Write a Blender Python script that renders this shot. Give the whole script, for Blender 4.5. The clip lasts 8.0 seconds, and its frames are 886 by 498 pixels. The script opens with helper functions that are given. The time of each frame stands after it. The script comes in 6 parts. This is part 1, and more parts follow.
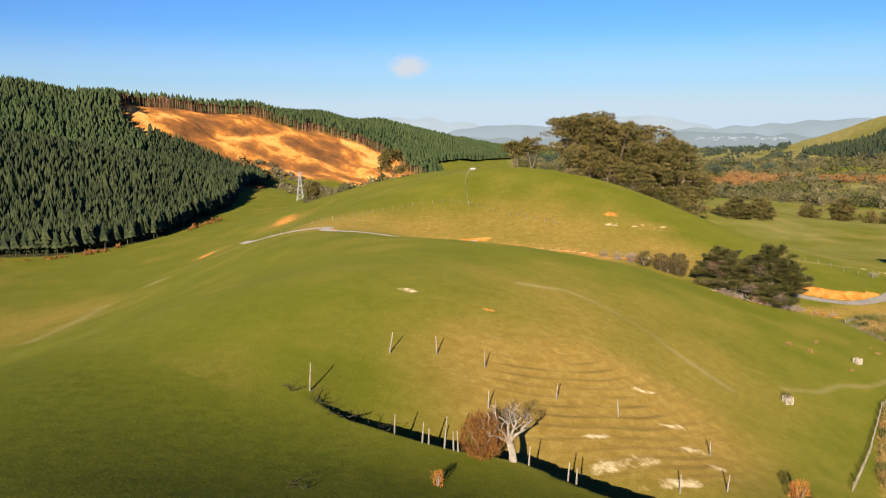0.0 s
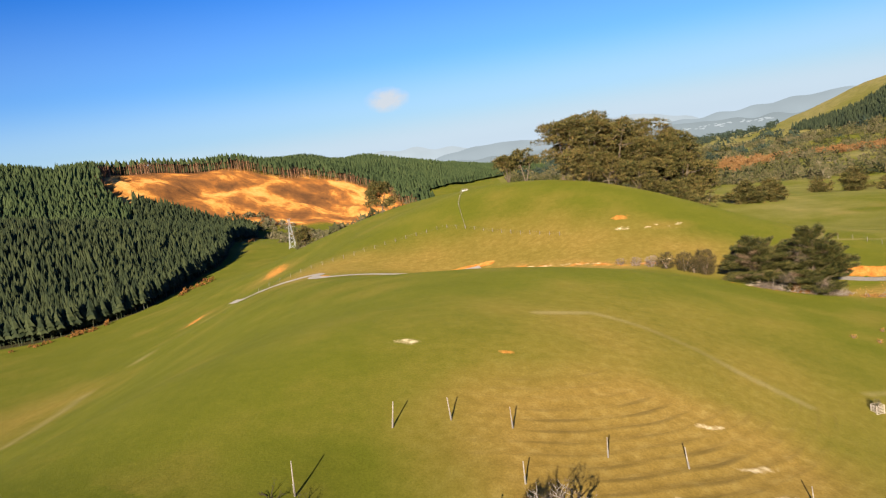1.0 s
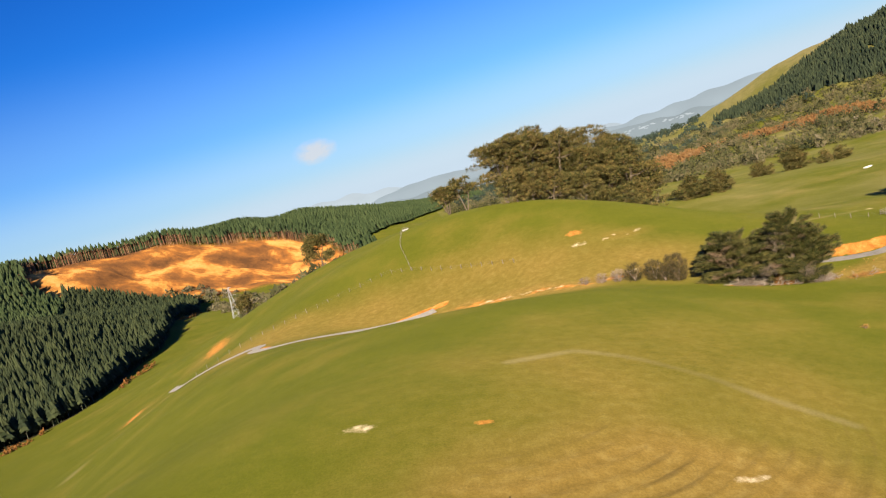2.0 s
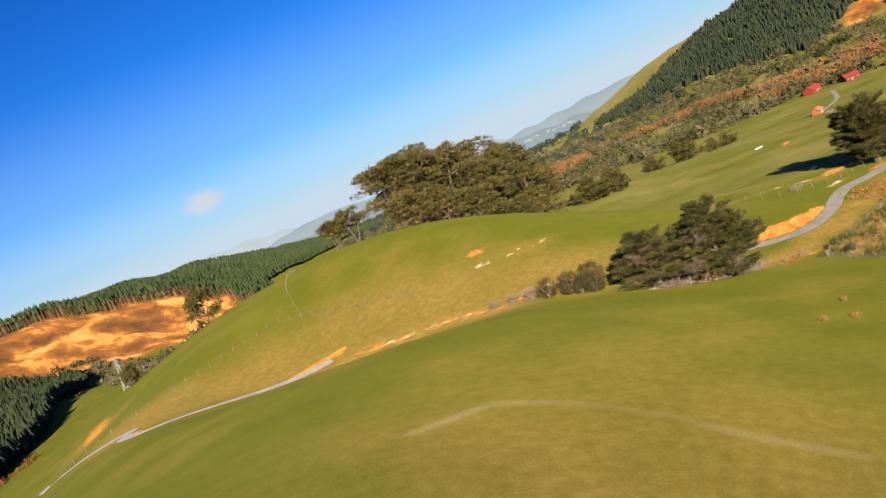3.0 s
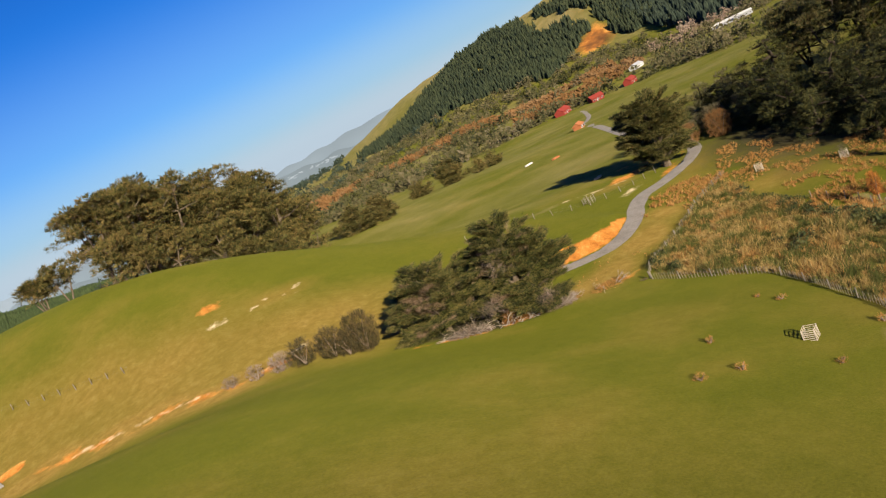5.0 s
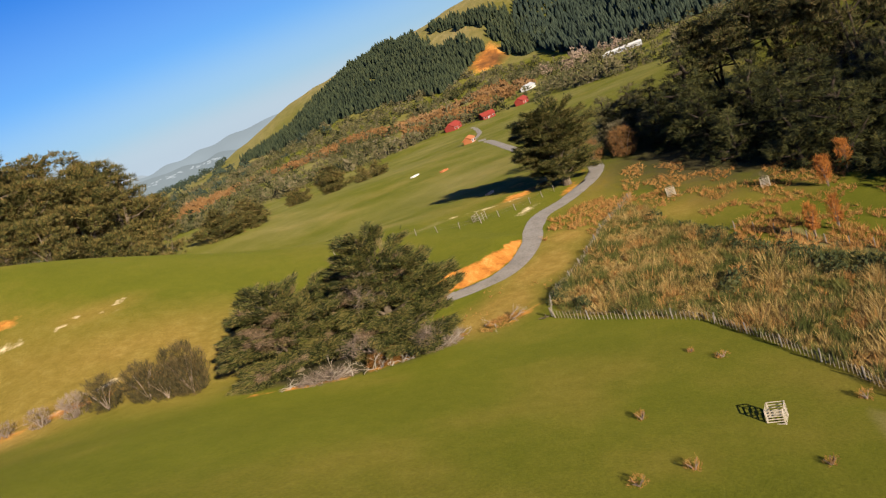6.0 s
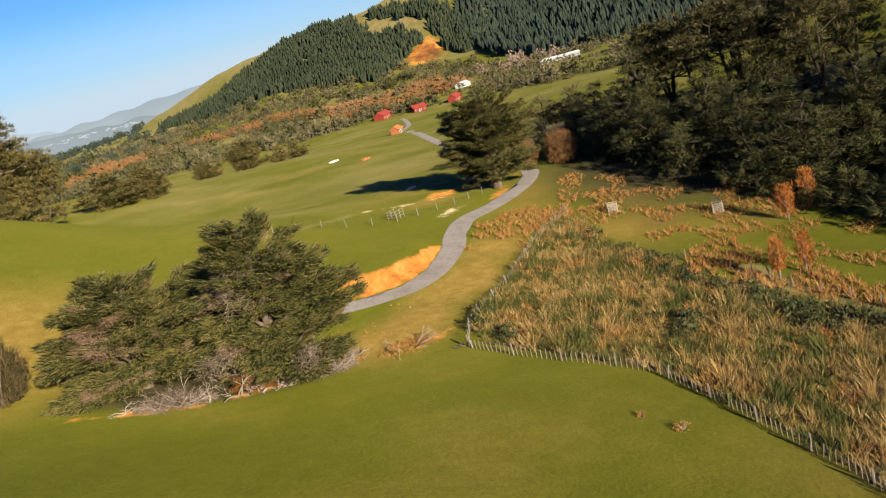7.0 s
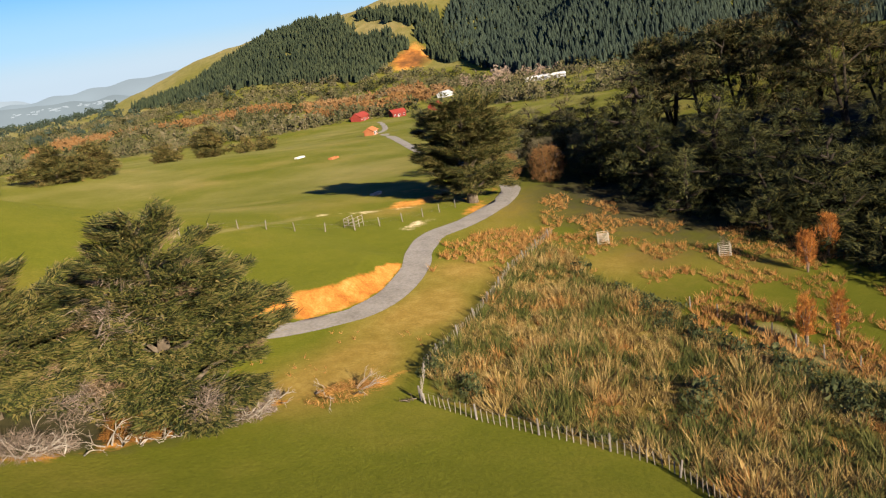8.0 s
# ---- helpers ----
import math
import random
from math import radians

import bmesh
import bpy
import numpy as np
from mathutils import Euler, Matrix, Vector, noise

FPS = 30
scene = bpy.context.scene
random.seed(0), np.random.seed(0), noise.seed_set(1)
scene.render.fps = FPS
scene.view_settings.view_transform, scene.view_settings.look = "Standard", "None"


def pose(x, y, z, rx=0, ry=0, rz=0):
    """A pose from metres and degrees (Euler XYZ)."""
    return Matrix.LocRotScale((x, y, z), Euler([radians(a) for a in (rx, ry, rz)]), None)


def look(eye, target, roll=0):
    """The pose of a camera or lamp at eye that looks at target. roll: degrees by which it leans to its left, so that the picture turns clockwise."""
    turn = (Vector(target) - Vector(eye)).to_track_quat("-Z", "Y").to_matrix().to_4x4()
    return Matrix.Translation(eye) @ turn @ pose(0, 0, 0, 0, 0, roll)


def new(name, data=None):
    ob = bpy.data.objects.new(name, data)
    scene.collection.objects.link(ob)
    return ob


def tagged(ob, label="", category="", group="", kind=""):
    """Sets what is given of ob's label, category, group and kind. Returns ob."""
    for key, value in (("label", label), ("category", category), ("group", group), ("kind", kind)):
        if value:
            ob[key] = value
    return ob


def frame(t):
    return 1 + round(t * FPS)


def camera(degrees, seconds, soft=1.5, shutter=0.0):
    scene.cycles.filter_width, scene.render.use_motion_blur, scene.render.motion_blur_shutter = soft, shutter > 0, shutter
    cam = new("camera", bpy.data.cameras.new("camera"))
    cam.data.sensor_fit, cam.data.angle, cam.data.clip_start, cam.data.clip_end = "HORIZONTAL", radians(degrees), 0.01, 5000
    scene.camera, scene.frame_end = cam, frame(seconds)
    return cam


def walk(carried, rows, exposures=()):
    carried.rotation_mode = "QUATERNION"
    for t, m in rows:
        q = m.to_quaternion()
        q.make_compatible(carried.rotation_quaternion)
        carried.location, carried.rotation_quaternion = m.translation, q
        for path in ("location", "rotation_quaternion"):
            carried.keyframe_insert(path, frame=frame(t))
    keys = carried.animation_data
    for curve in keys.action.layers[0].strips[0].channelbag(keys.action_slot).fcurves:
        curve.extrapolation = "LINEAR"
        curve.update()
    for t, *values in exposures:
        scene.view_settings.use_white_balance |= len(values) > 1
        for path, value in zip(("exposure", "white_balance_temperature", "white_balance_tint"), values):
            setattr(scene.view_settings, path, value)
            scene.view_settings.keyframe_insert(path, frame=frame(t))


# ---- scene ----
cam = camera(57.0, 8.0, soft=1.2)
PATH = [
    (0.0, 2.50, -21.72, 45.87, 81.65, 0.18, 0.78),
    (0.5, 2.71, -11.25, 44.81, 82.08, 3.39, 0.72),
    (1.0, 3.09, -0.46, 44.17, 83.44, 8.14, -0.12),
    (2.5, 6.16, 31.28, 42.41, 85.07, 20.47, -8.35),
    (3.0, 9.56, 43.77, 40.95, 84.37, 23.50, -12.66),
    (3.5, 13.20, 55.21, 39.65, 83.27, 25.42, -16.93),
    (4.0, 18.04, 64.57, 38.24, 82.04, 26.78, -21.56),
    (4.5, 21.17, 73.69, 36.88, 80.85, 26.95, -26.03),
    (6.0, 39.83, 104.26, 30.43, 77.10, 21.22, -38.65),
    (6.5, 45.36, 110.89, 28.99, 75.95, 18.03, -41.20),
    (7.0, 51.43, 117.91, 27.29, 75.32, 14.46, -43.07),
    (7.5, 56.91, 123.79, 25.64, 75.43, 11.29, -43.84),
    (8.0, 62.76, 130.16, 24.15, 75.87, 8.73, -43.97),
]
EXPOSURES = [(0.0, 1.05), (2.5, 1.05), (4.0, 0.79), (4.5, 0.77), (6.5, 0.88), (7.0, 1.02), (8.0, 1.10)]
walk(cam, [(t, pose(x, y, z, rx, ry, rz)) for t, x, y, z, rx, ry, rz in PATH], EXPOSURES)

# ---- sky and sun ----
SUN_HEIGHT, SHADOWS_TO = 17.4, 12.0  # degrees above the horizon; way of the shadows, east of the y axis
world = bpy.data.worlds.new("sky")
scene.world = world
world.use_nodes = True
wn = world.node_tree
sky = wn.nodes.new("ShaderNodeTexSky")
sky.sky_type, sky.sun_disc = "NISHITA", False
sky.sun_elevation, sky.sun_rotation = radians(SUN_HEIGHT), radians(SHADOWS_TO + 180)
sky.altitude, sky.air_density, sky.dust_density, sky.ozone_density = 60, 1.0, 0.5, 3.0
# clear winter air: deepen the blue overhead, keep the horizon pale
split, join = wn.nodes.new("ShaderNodeSeparateColor"), wn.nodes.new("ShaderNodeCombineColor")
wn.links.new(sky.outputs["Color"], split.inputs[0])
for channel, power, gain in ((0, 2.4, 0.040), (1, 1.62, 0.255), (2, 1.33, 0.75)):
    lift, level = wn.nodes.new("ShaderNodeMath"), wn.nodes.new("ShaderNodeMath")
    lift.operation, lift.inputs[1].default_value = "POWER", power
    level.operation, level.inputs[1].default_value = "MULTIPLY", gain
    wn.links.new(split.outputs[channel], lift.inputs[0])
    wn.links.new(lift.outputs[0], level.inputs[0])
    wn.links.new(level.outputs[0], join.inputs[channel])
wn.links.new(join.outputs[0], wn.nodes["Background"].inputs["Color"])
wn.nodes["Background"].inputs["Strength"].default_value = 0.051
sun = new("sun", bpy.data.lights.new("sun", "SUN"))
sun.data.energy, sun.data.angle, sun.data.color = 5.0, radians(0.6), (1.0, 0.86, 0.66)
sa, sh = radians(SHADOWS_TO), radians(SUN_HEIGHT)
sun.matrix_world = look((0, 0, 200), (math.sin(sa) * math.cos(sh), math.cos(sa) * math.cos(sh), 200 - math.sin(sh)))

# ---- materials ----
def material(name, colors, scale=1.0, rough=0.9, bump=0.0, detail=6.0, spec=0.2, island=0.0, stretch=(1, 1, 1), bump_scale=None):
    """A surface of mottled colour: noise at two scales between the given colours, with fine relief."""
    m = bpy.data.materials.new(name)
    m.use_nodes = True
    t = m.node_tree
    b = t.nodes["Principled BSDF"]
    b.inputs["Roughness"].default_value, b.inputs["Specular IOR Level"].default_value = rough, spec
    b.inputs["Diffuse Roughness"].default_value = 0.8
    geo = t.nodes.new("ShaderNodeNewGeometry")
    place = t.nodes.new("ShaderNodeMapping")
    place.inputs["Scale"].default_value = stretch
    t.links.new(geo.outputs["Position"], place.inputs["Vector"])
    big, small, mix = t.nodes.new("ShaderNodeTexNoise"), t.nodes.new("ShaderNodeTexNoise"), t.nodes.new("ShaderNodeMath")
    big.inputs["Scale"].default_value, small.inputs["Scale"].default_value = scale * 0.13, scale
    big.inputs["Detail"].default_value, small.inputs["Detail"].default_value = 4, detail
    for n in (big, small):
        t.links.new(place.outputs[0], n.inputs["Vector"])
    mix.operation, mix.inputs[1].default_value = "MULTIPLY_ADD", 0.55
    half = t.nodes.new("ShaderNodeMath")
    half.operation, half.inputs[1].default_value = "MULTIPLY", 0.45
    t.links.new(big.outputs["Fac"], half.inputs[0])
    t.links.new(small.outputs["Fac"], mix.inputs[0])
    t.links.new(half.outputs[0], mix.inputs[2])
    out = mix.outputs[0]
    if island:
        rnd = t.nodes.new("ShaderNodeMath")
        rnd.operation, rnd.inputs[1].default_value = "MULTIPLY_ADD", island
        shift = t.nodes.new("ShaderNodeMath")
        shift.operation, shift.inputs[1].default_value = "SUBTRACT", island / 2
        t.links.new(geo.outputs["Random Per Island"], rnd.inputs[0])
        t.links.new(out, rnd.inputs[2])
        t.links.new(rnd.outputs[0], shift.inputs[0])
        out = shift.outputs[0]
    ramp = t.nodes.new("ShaderNodeValToRGB")
    while len(ramp.color_ramp.elements) < len(colors):
        ramp.color_ramp.elements.new(0.5)
    for i, (e, c) in enumerate(zip(ramp.color_ramp.elements, colors)):
        e.position = 0.3 + 0.4 * i / max(1, len(colors) - 1)
        e.color = (*c, 1)
    t.links.new(out, ramp.inputs[0])
    t.links.new(ramp.outputs[0], b.inputs["Base Color"])
    if bump:
        fine, bn = t.nodes.new("ShaderNodeTexNoise"), t.nodes.new("ShaderNodeBump")
        fine.inputs["Scale"].default_value, fine.inputs["Detail"].default_value = bump_scale or scale * 3, 5
        bn.inputs["Strength"].default_value, bn.inputs["Distance"].default_value = bump, 0.2
        t.links.new(geo.outputs["Position"], fine.inputs["Vector"])
        t.links.new(fine.outputs["Fac"], bn.inputs["Height"])
        t.links.new(bn.outputs[0], b.inputs["Normal"])
    return m


def ground_material():
    """Pasture, dried-off grass, clay and gravel, mixed by the masks that the ground carries, with ragged borders."""
    m = bpy.data.materials.new("ground")
    m.use_nodes = True
    t = m.node_tree
    b = t.nodes["Principled BSDF"]
    b.inputs["Roughness"].default_value, b.inputs["Specular IOR Level"].default_value = 0.95, 0.08
    b.inputs["Diffuse Roughness"].default_value = 1.0
    geo = t.nodes.new("ShaderNodeNewGeometry")

    def noise_tex(scale, detail=6, rough=0.55, stretch=None):
        n = t.nodes.new("ShaderNodeTexNoise")
        n.inputs["Scale"].default_value, n.inputs["Detail"].default_value, n.inputs["Roughness"].default_value = scale, detail, rough
        if stretch:
            p = t.nodes.new("ShaderNodeMapping")
            p.inputs["Scale"].default_value = stretch
            t.links.new(geo.outputs["Position"], p.inputs["Vector"])
            t.links.new(p.outputs[0], n.inputs["Vector"])
        else:
            t.links.new(geo.outputs["Position"], n.inputs["Vector"])
        return n.outputs["Fac"]

    def ramp(fac, stops):
        r = t.nodes.new("ShaderNodeValToRGB")
        while len(r.color_ramp.elements) < len(stops):
            r.color_ramp.elements.new(0.5)
        for e, (p, c) in zip(r.color_ramp.elements, stops):
            e.position, e.color = p, (*c, 1)
        t.links.new(fac, r.inputs[0])
        return r.outputs[0]

    def blend(fac, a, c, mode="MIX"):
        x = t.nodes.new("ShaderNodeMix")
        x.data_type, x.blend_type = "RGBA", mode
        if isinstance(fac, float):
            x.inputs["Factor"].default_value = fac
        else:
            t.links.new(fac, x.inputs["Factor"])
        t.links.new(a, x.inputs[6])
        t.links.new(c, x.inputs[7])
        return x.outputs[2]

    def mask(name, ragged, amount=0.7, lo=0.35, hi=0.65):
        """The named mask with its edge broken up by noise."""
        a = t.nodes.new("ShaderNodeAttribute")
        a.attribute_name = name
        add = t.nodes.new("ShaderNodeMath")
        add.operation, add.inputs[1].default_value = "MULTIPLY_ADD", amount
        sub = t.nodes.new("ShaderNodeMath")
        sub.operation, sub.inputs[1].default_value = "SUBTRACT", amount * 0.5
        t.links.new(ragged, add.inputs[0])
        t.links.new(a.outputs["Fac"], add.inputs[2])
        t.links.new(add.outputs[0], sub.inputs[0])
        r = t.nodes.new("ShaderNodeMapRange")
        r.inputs["From Min"].default_value, r.inputs["From Max"].default_value = lo, hi
        t.links.new(sub.outputs[0], r.inputs["Value"])
        return r.outputs[0]

    wide, mid, fine, grain = noise_tex(0.012, 3), noise_tex(0.07, 5), noise_tex(0.6, 6, 0.65), noise_tex(4.0, 4, 0.7)
    grass = ramp(mid, [(0.3, GRASS[0]), (0.5, GRASS[1]), (0.7, GRASS[2])])
    grass = blend(wide, grass, ramp(fine, [(0.35, GRASS[3]), (0.65, GRASS[4])]))
    speck = ramp(grain, [(0.3, (0.80, 0.80, 0.80)), (0.7, (1.14, 1.14, 1.14))])
    dry = ramp(fine, [(0.3, DRY[0]), (0.5, DRY[1]), (0.72, DRY[2])])
    clay = ramp(noise_tex(0.5, 6, 0.65), [(0.3, CLAY[0]), (0.45, CLAY[1]), (0.58, CLAY[2]), (0.75, CLAY[3])])
    felling = noise_tex(0.021, 9, 0.66)
    felling.node.inputs["Distortion"].default_value = 0.25
    felled = t.nodes.new("ShaderNodeAttribute")
    felled.attribute_name = "felled"
    clay = blend(felled.outputs["Fac"], clay, ramp(felling, [(0.34, (0.085, 0.040, 0.016)), (0.45, (0.17, 0.072, 0.022)), (0.51, (0.27, 0.105, 0.024)), (0.56, (0.44, 0.20, 0.045)), (0.63, (0.54, 0.28, 0.085)), (0.72, (0.33, 0.14, 0.034))]))
    pale = ramp(fine, [(0.35, PALE[0]), (0.6, PALE[1])])
    dark_floor = ramp(fine, [(0.3, (0.018, 0.016, 0.008)), (0.7, (0.05, 0.045, 0.02))])
    hay_haze = ramp(mid, [(0.3, (0.135, 0.112, 0.044)), (0.7, (0.185, 0.155, 0.066))])
    dark_grass = ramp(fine, [(0.35, (0.046, 0.055, 0.004)), (0.65, (0.066, 0.074, 0.006))])
    grass = blend(mask("dark_grass", mid, 0.5, 0.1, 1.0), grass, dark_grass)
    c = blend(mask("dry", mid, 0.55, 0.1, 0.95), grass, dry)
    c = blend(mask("hay_haze", mid, 0.5, 0.2, 1.0), c, hay_haze)
    worn = ramp(fine, [(0.35, (0.066, 0.046, 0.013)), (0.65, (0.10, 0.068, 0.020))])
    c = blend(mask("tread_shade", fine, 0.6, 0.25, 1.05), c, worn)
    c = blend(mask("dark_floor", fine, 0.5), c, dark_floor)
    c = blend(mask("clay", fine, 0.9), c, clay)
    c = blend(mask("pale", fine, 1.3, 0.4, 0.8), c, pale)
    c = blend(1.0, c, speck, "MULTIPLY")
    t.links.new(c, b.inputs["Base Color"])
    bn = t.nodes.new("ShaderNodeBump")
    bn.inputs["Strength"].default_value, bn.inputs["Distance"].default_value = 0.35, 0.25
    t.links.new(noise_tex(2.2, 6, 0.7), bn.inputs["Height"])
    t.links.new(bn.outputs[0], b.inputs["Normal"])
    return m


GRASS = [(0.063, 0.069, 0.006), (0.081, 0.085, 0.008), (0.106, 0.097, 0.013), (0.065, 0.073, 0.006), (0.086, 0.089, 0.009)]
DRY = [(0.142, 0.094, 0.020), (0.175, 0.117, 0.027), (0.215, 0.152, 0.042)]
CLAY = [(0.25, 0.088, 0.018), (0.34, 0.135, 0.026), (0.42, 0.185, 0.040), (0.50, 0.275, 0.09)]
PALE = [(0.30, 0.23, 0.12), (0.46, 0.38, 0.24)]
MAT_GROUND = ground_material()
MAT_GRAVEL = material("gravel", [(0.115, 0.105, 0.092), (0.165, 0.152, 0.136), (0.215, 0.20, 0.18)], 3.0, bump=0.3)
MAT_BARK = material("bark", [(0.06, 0.045, 0.03), (0.13, 0.10, 0.07), (0.22, 0.18, 0.13)], 2.5, bump=0.5)
MAT_DARK_BARK = material("dark_bark", [(0.018, 0.014, 0.010), (0.04, 0.03, 0.022), (0.07, 0.055, 0.04)], 2.5, bump=0.4)
MAT_PALE_BARK = material("pale_bark", [(0.16, 0.13, 0.10), (0.28, 0.24, 0.19), (0.42, 0.37, 0.31)], 3.0, bump=0.4)
MAT_CYPRESS = material("cypress_leaf", [(0.012, 0.017, 0.006), (0.046, 0.056, 0.013), (0.100, 0.098, 0.022), (0.165, 0.13, 0.044)], 0.5, island=0.6, rough=0.8)
MAT_PINE_LEAF = material("pine_leaf", [(0.028, 0.033, 0.010), (0.075, 0.073, 0.020), (0.13, 0.108, 0.030), (0.19, 0.13, 0.045)], 0.25, island=0.45, rough=0.8)
MAT_DARK_LEAF = material("dark_pine_leaf", [(0.012, 0.016, 0.006), (0.036, 0.042, 0.012), (0.085, 0.078, 0.022)], 0.4, island=0.6, rough=0.8)
MAT_CONIFER = material("plantation_leaf", [(0.020, 0.030, 0.013), (0.034, 0.046, 0.018), (0.052, 0.064, 0.024)], 0.05, island=0.45, rough=0.85)
MAT_RUST = material("rust_leaf", [(0.22, 0.075, 0.016), (0.38, 0.135, 0.026), (0.50, 0.21, 0.05)], 1.2, island=0.5, rough=0.9)
MAT_SCRUB = material("scrub_leaf", [(0.026, 0.034, 0.013), (0.066, 0.066, 0.025), (0.112, 0.095, 0.046), (0.18, 0.15, 0.10)], 0.09, island=0.2, rough=0.9)
MAT_WILLOW = material("willow_twig", [(0.14, 0.070, 0.024), (0.195, 0.102, 0.036), (0.22, 0.142, 0.072)], 0.04, island=0.08, rough=0.9)
MAT_TWIG = material("grey_twig", [(0.10, 0.075, 0.052), (0.18, 0.135, 0.10), (0.27, 0.21, 0.165)], 0.5, island=0.5, rough=0.9)
MAT_REED = material("reed_blade", [(0.12, 0.080, 0.022), (0.24, 0.160, 0.046), (0.36, 0.245, 0.080), (0.46, 0.335, 0.135)], 0.55, island=0.4, rough=0.85)
MAT_BRACKEN = material("bracken", [(0.23, 0.105, 0.026), (0.35, 0.165, 0.042), (0.44, 0.255, 0.09)], 0.8, island=0.6, rough=0.9)
MAT_WOOD = material("weathered_wood", [(0.115, 0.10, 0.08), (0.20, 0.175, 0.145), (0.30, 0.27, 0.23)], 4.0, bump=0.3, stretch=(1, 1, 0.2))
MAT_PALLET = material("pallet_wood", [(0.26, 0.22, 0.16), (0.40, 0.35, 0.27), (0.52, 0.46, 0.37)], 5.0, bump=0.2)
MAT_WIRE = material("wire", [(0.10, 0.10, 0.095), (0.16, 0.16, 0.15)], 2.0, rough=0.6)
MAT_RED = material("red_paint", [(0.19, 0.030, 0.022), (0.27, 0.045, 0.030)], 0.8, rough=0.7)
MAT_RUSTIRON = material("orange_iron", [(0.28, 0.095, 0.035), (0.38, 0.15, 0.06)], 0.8, rough=0.8)
MAT_WHITE = material("white_paint", [(0.42, 0.42, 0.41), (0.55, 0.55, 0.53)], 0.6, rough=0.6)
MAT_STEEL = material("grey_steel", [(0.30, 0.31, 0.32), (0.42, 0.43, 0.44)], 0.6, rough=0.5)
MAT_GLASS = material("dark_glass", [(0.02, 0.025, 0.03), (0.04, 0.045, 0.05)], 0.6, rough=0.15, spec=0.6)

MAT_GREEN_REED = material("green_reed", [(0.045, 0.056, 0.012), (0.088, 0.098, 0.020), (0.155, 0.142, 0.038)], 0.6, island=0.4, rough=0.85)
# distance haze is tinted into this bluish leaf colour
MAT_FAR_CONIFER = material("hazed_pine_leaf", [(0.022, 0.034, 0.025), (0.032, 0.047, 0.032), (0.044, 0.060, 0.038)], 0.03, island=0.3, rough=0.9)
MAT_BROWN_PINE = material("brown_pine_leaf", [(0.016, 0.020, 0.007), (0.046, 0.050, 0.014), (0.080, 0.072, 0.022), (0.12, 0.090, 0.035)], 0.3, island=0.5, rough=0.8)
MAT_GULLY = material("gully_leaf", [(0.026, 0.026, 0.010), (0.060, 0.052, 0.020), (0.115, 0.078, 0.032)], 0.8, island=0.5, rough=0.9)
MAT_DEAD_LEAF = material("dead_leaf", [(0.085, 0.055, 0.030), (0.16, 0.105, 0.060), (0.25, 0.18, 0.115)], 0.8, island=0.5, rough=0.9)
MAT_DARK_SCRUB = material("dark_scrub_leaf", [(0.024, 0.034, 0.012), (0.052, 0.062, 0.022), (0.095, 0.098, 0.036)], 0.8, island=0.5, rough=0.85)
# leaf colour lightened to put haze over the far ridge
MAT_RIDGE_CONIFER = material("ridge_pine_leaf", [(0.026, 0.043, 0.016), (0.042, 0.063, 0.022), (0.062, 0.084, 0.030)], 0.02, island=0.3, rough=0.9)
MAT_HILL_CONIFER = material("hill_pine_leaf", [(0.018, 0.028, 0.016), (0.031, 0.043, 0.022), (0.048, 0.060, 0.028)], 0.03, island=0.4, rough=0.9)
MAT_GREY_TWIG = material("grey_willow_twig", [(0.16, 0.11, 0.075), (0.24, 0.175, 0.125), (0.33, 0.26, 0.20)], 0.05, island=0.1, rough=0.9)
MAT_RED_BARK = material("red_bark", [(0.11, 0.055, 0.028), (0.20, 0.10, 0.05), (0.29, 0.165, 0.09)], 0.3, island=0.6)
MAT_PALE_GRAVEL = material("pale_gravel", [(0.16, 0.148, 0.132), (0.225, 0.208, 0.185), (0.29, 0.27, 0.24)], 2.0, bump=0.2)
MAT_BROWN_LEAF = material("brown_leaf", [(0.10, 0.045, 0.012), (0.18, 0.078, 0.018), (0.25, 0.115, 0.03)], 1.0, island=0.4, rough=0.9)
MAT_BATTEN = material("batten_wood", [(0.15, 0.125, 0.09), (0.24, 0.205, 0.15), (0.34, 0.295, 0.225)], 4.0, bump=0.2)

# ---- the lie of the land ----
# rounded humps: centre x, y, radius, height
SOUTH_HUMPS = [
    (0, -60, 86, 22.8), (5, 62, 34, 0.75), (-60, 0, 69, 18.1), (0, 5, 57, 8.5), (55, 10, 56, 3.5), (-20, 45, 45, 4.4), (20, 45, 45, 6.0),
    (42, 48, 45, 5.5), (-50, 56, 46, 5.6), (-90, 60, 59, 11.5), (9, 63, 45, -3.2), (60, 70, 45, -1.3), (-15, 73, 45, -5.1),
    (-45, 76, 45, 0.5), (23, 78, 45, -1.0), (90, 80, 45, 0.5), (7, 88, 45, 2.4), (110, 90, 45, 2.3), (35, 100, 45, 5.8),
    (220, 100, 91, 7.3), (-40, 102, 45, 12.7), (-5, 104, 45, 17.6), (45, 120, 45, 5.1), (-75, 120, 45, 2.2), (130, 120, 50, 0.3),
    (110, 130, 45, 1.0),
]
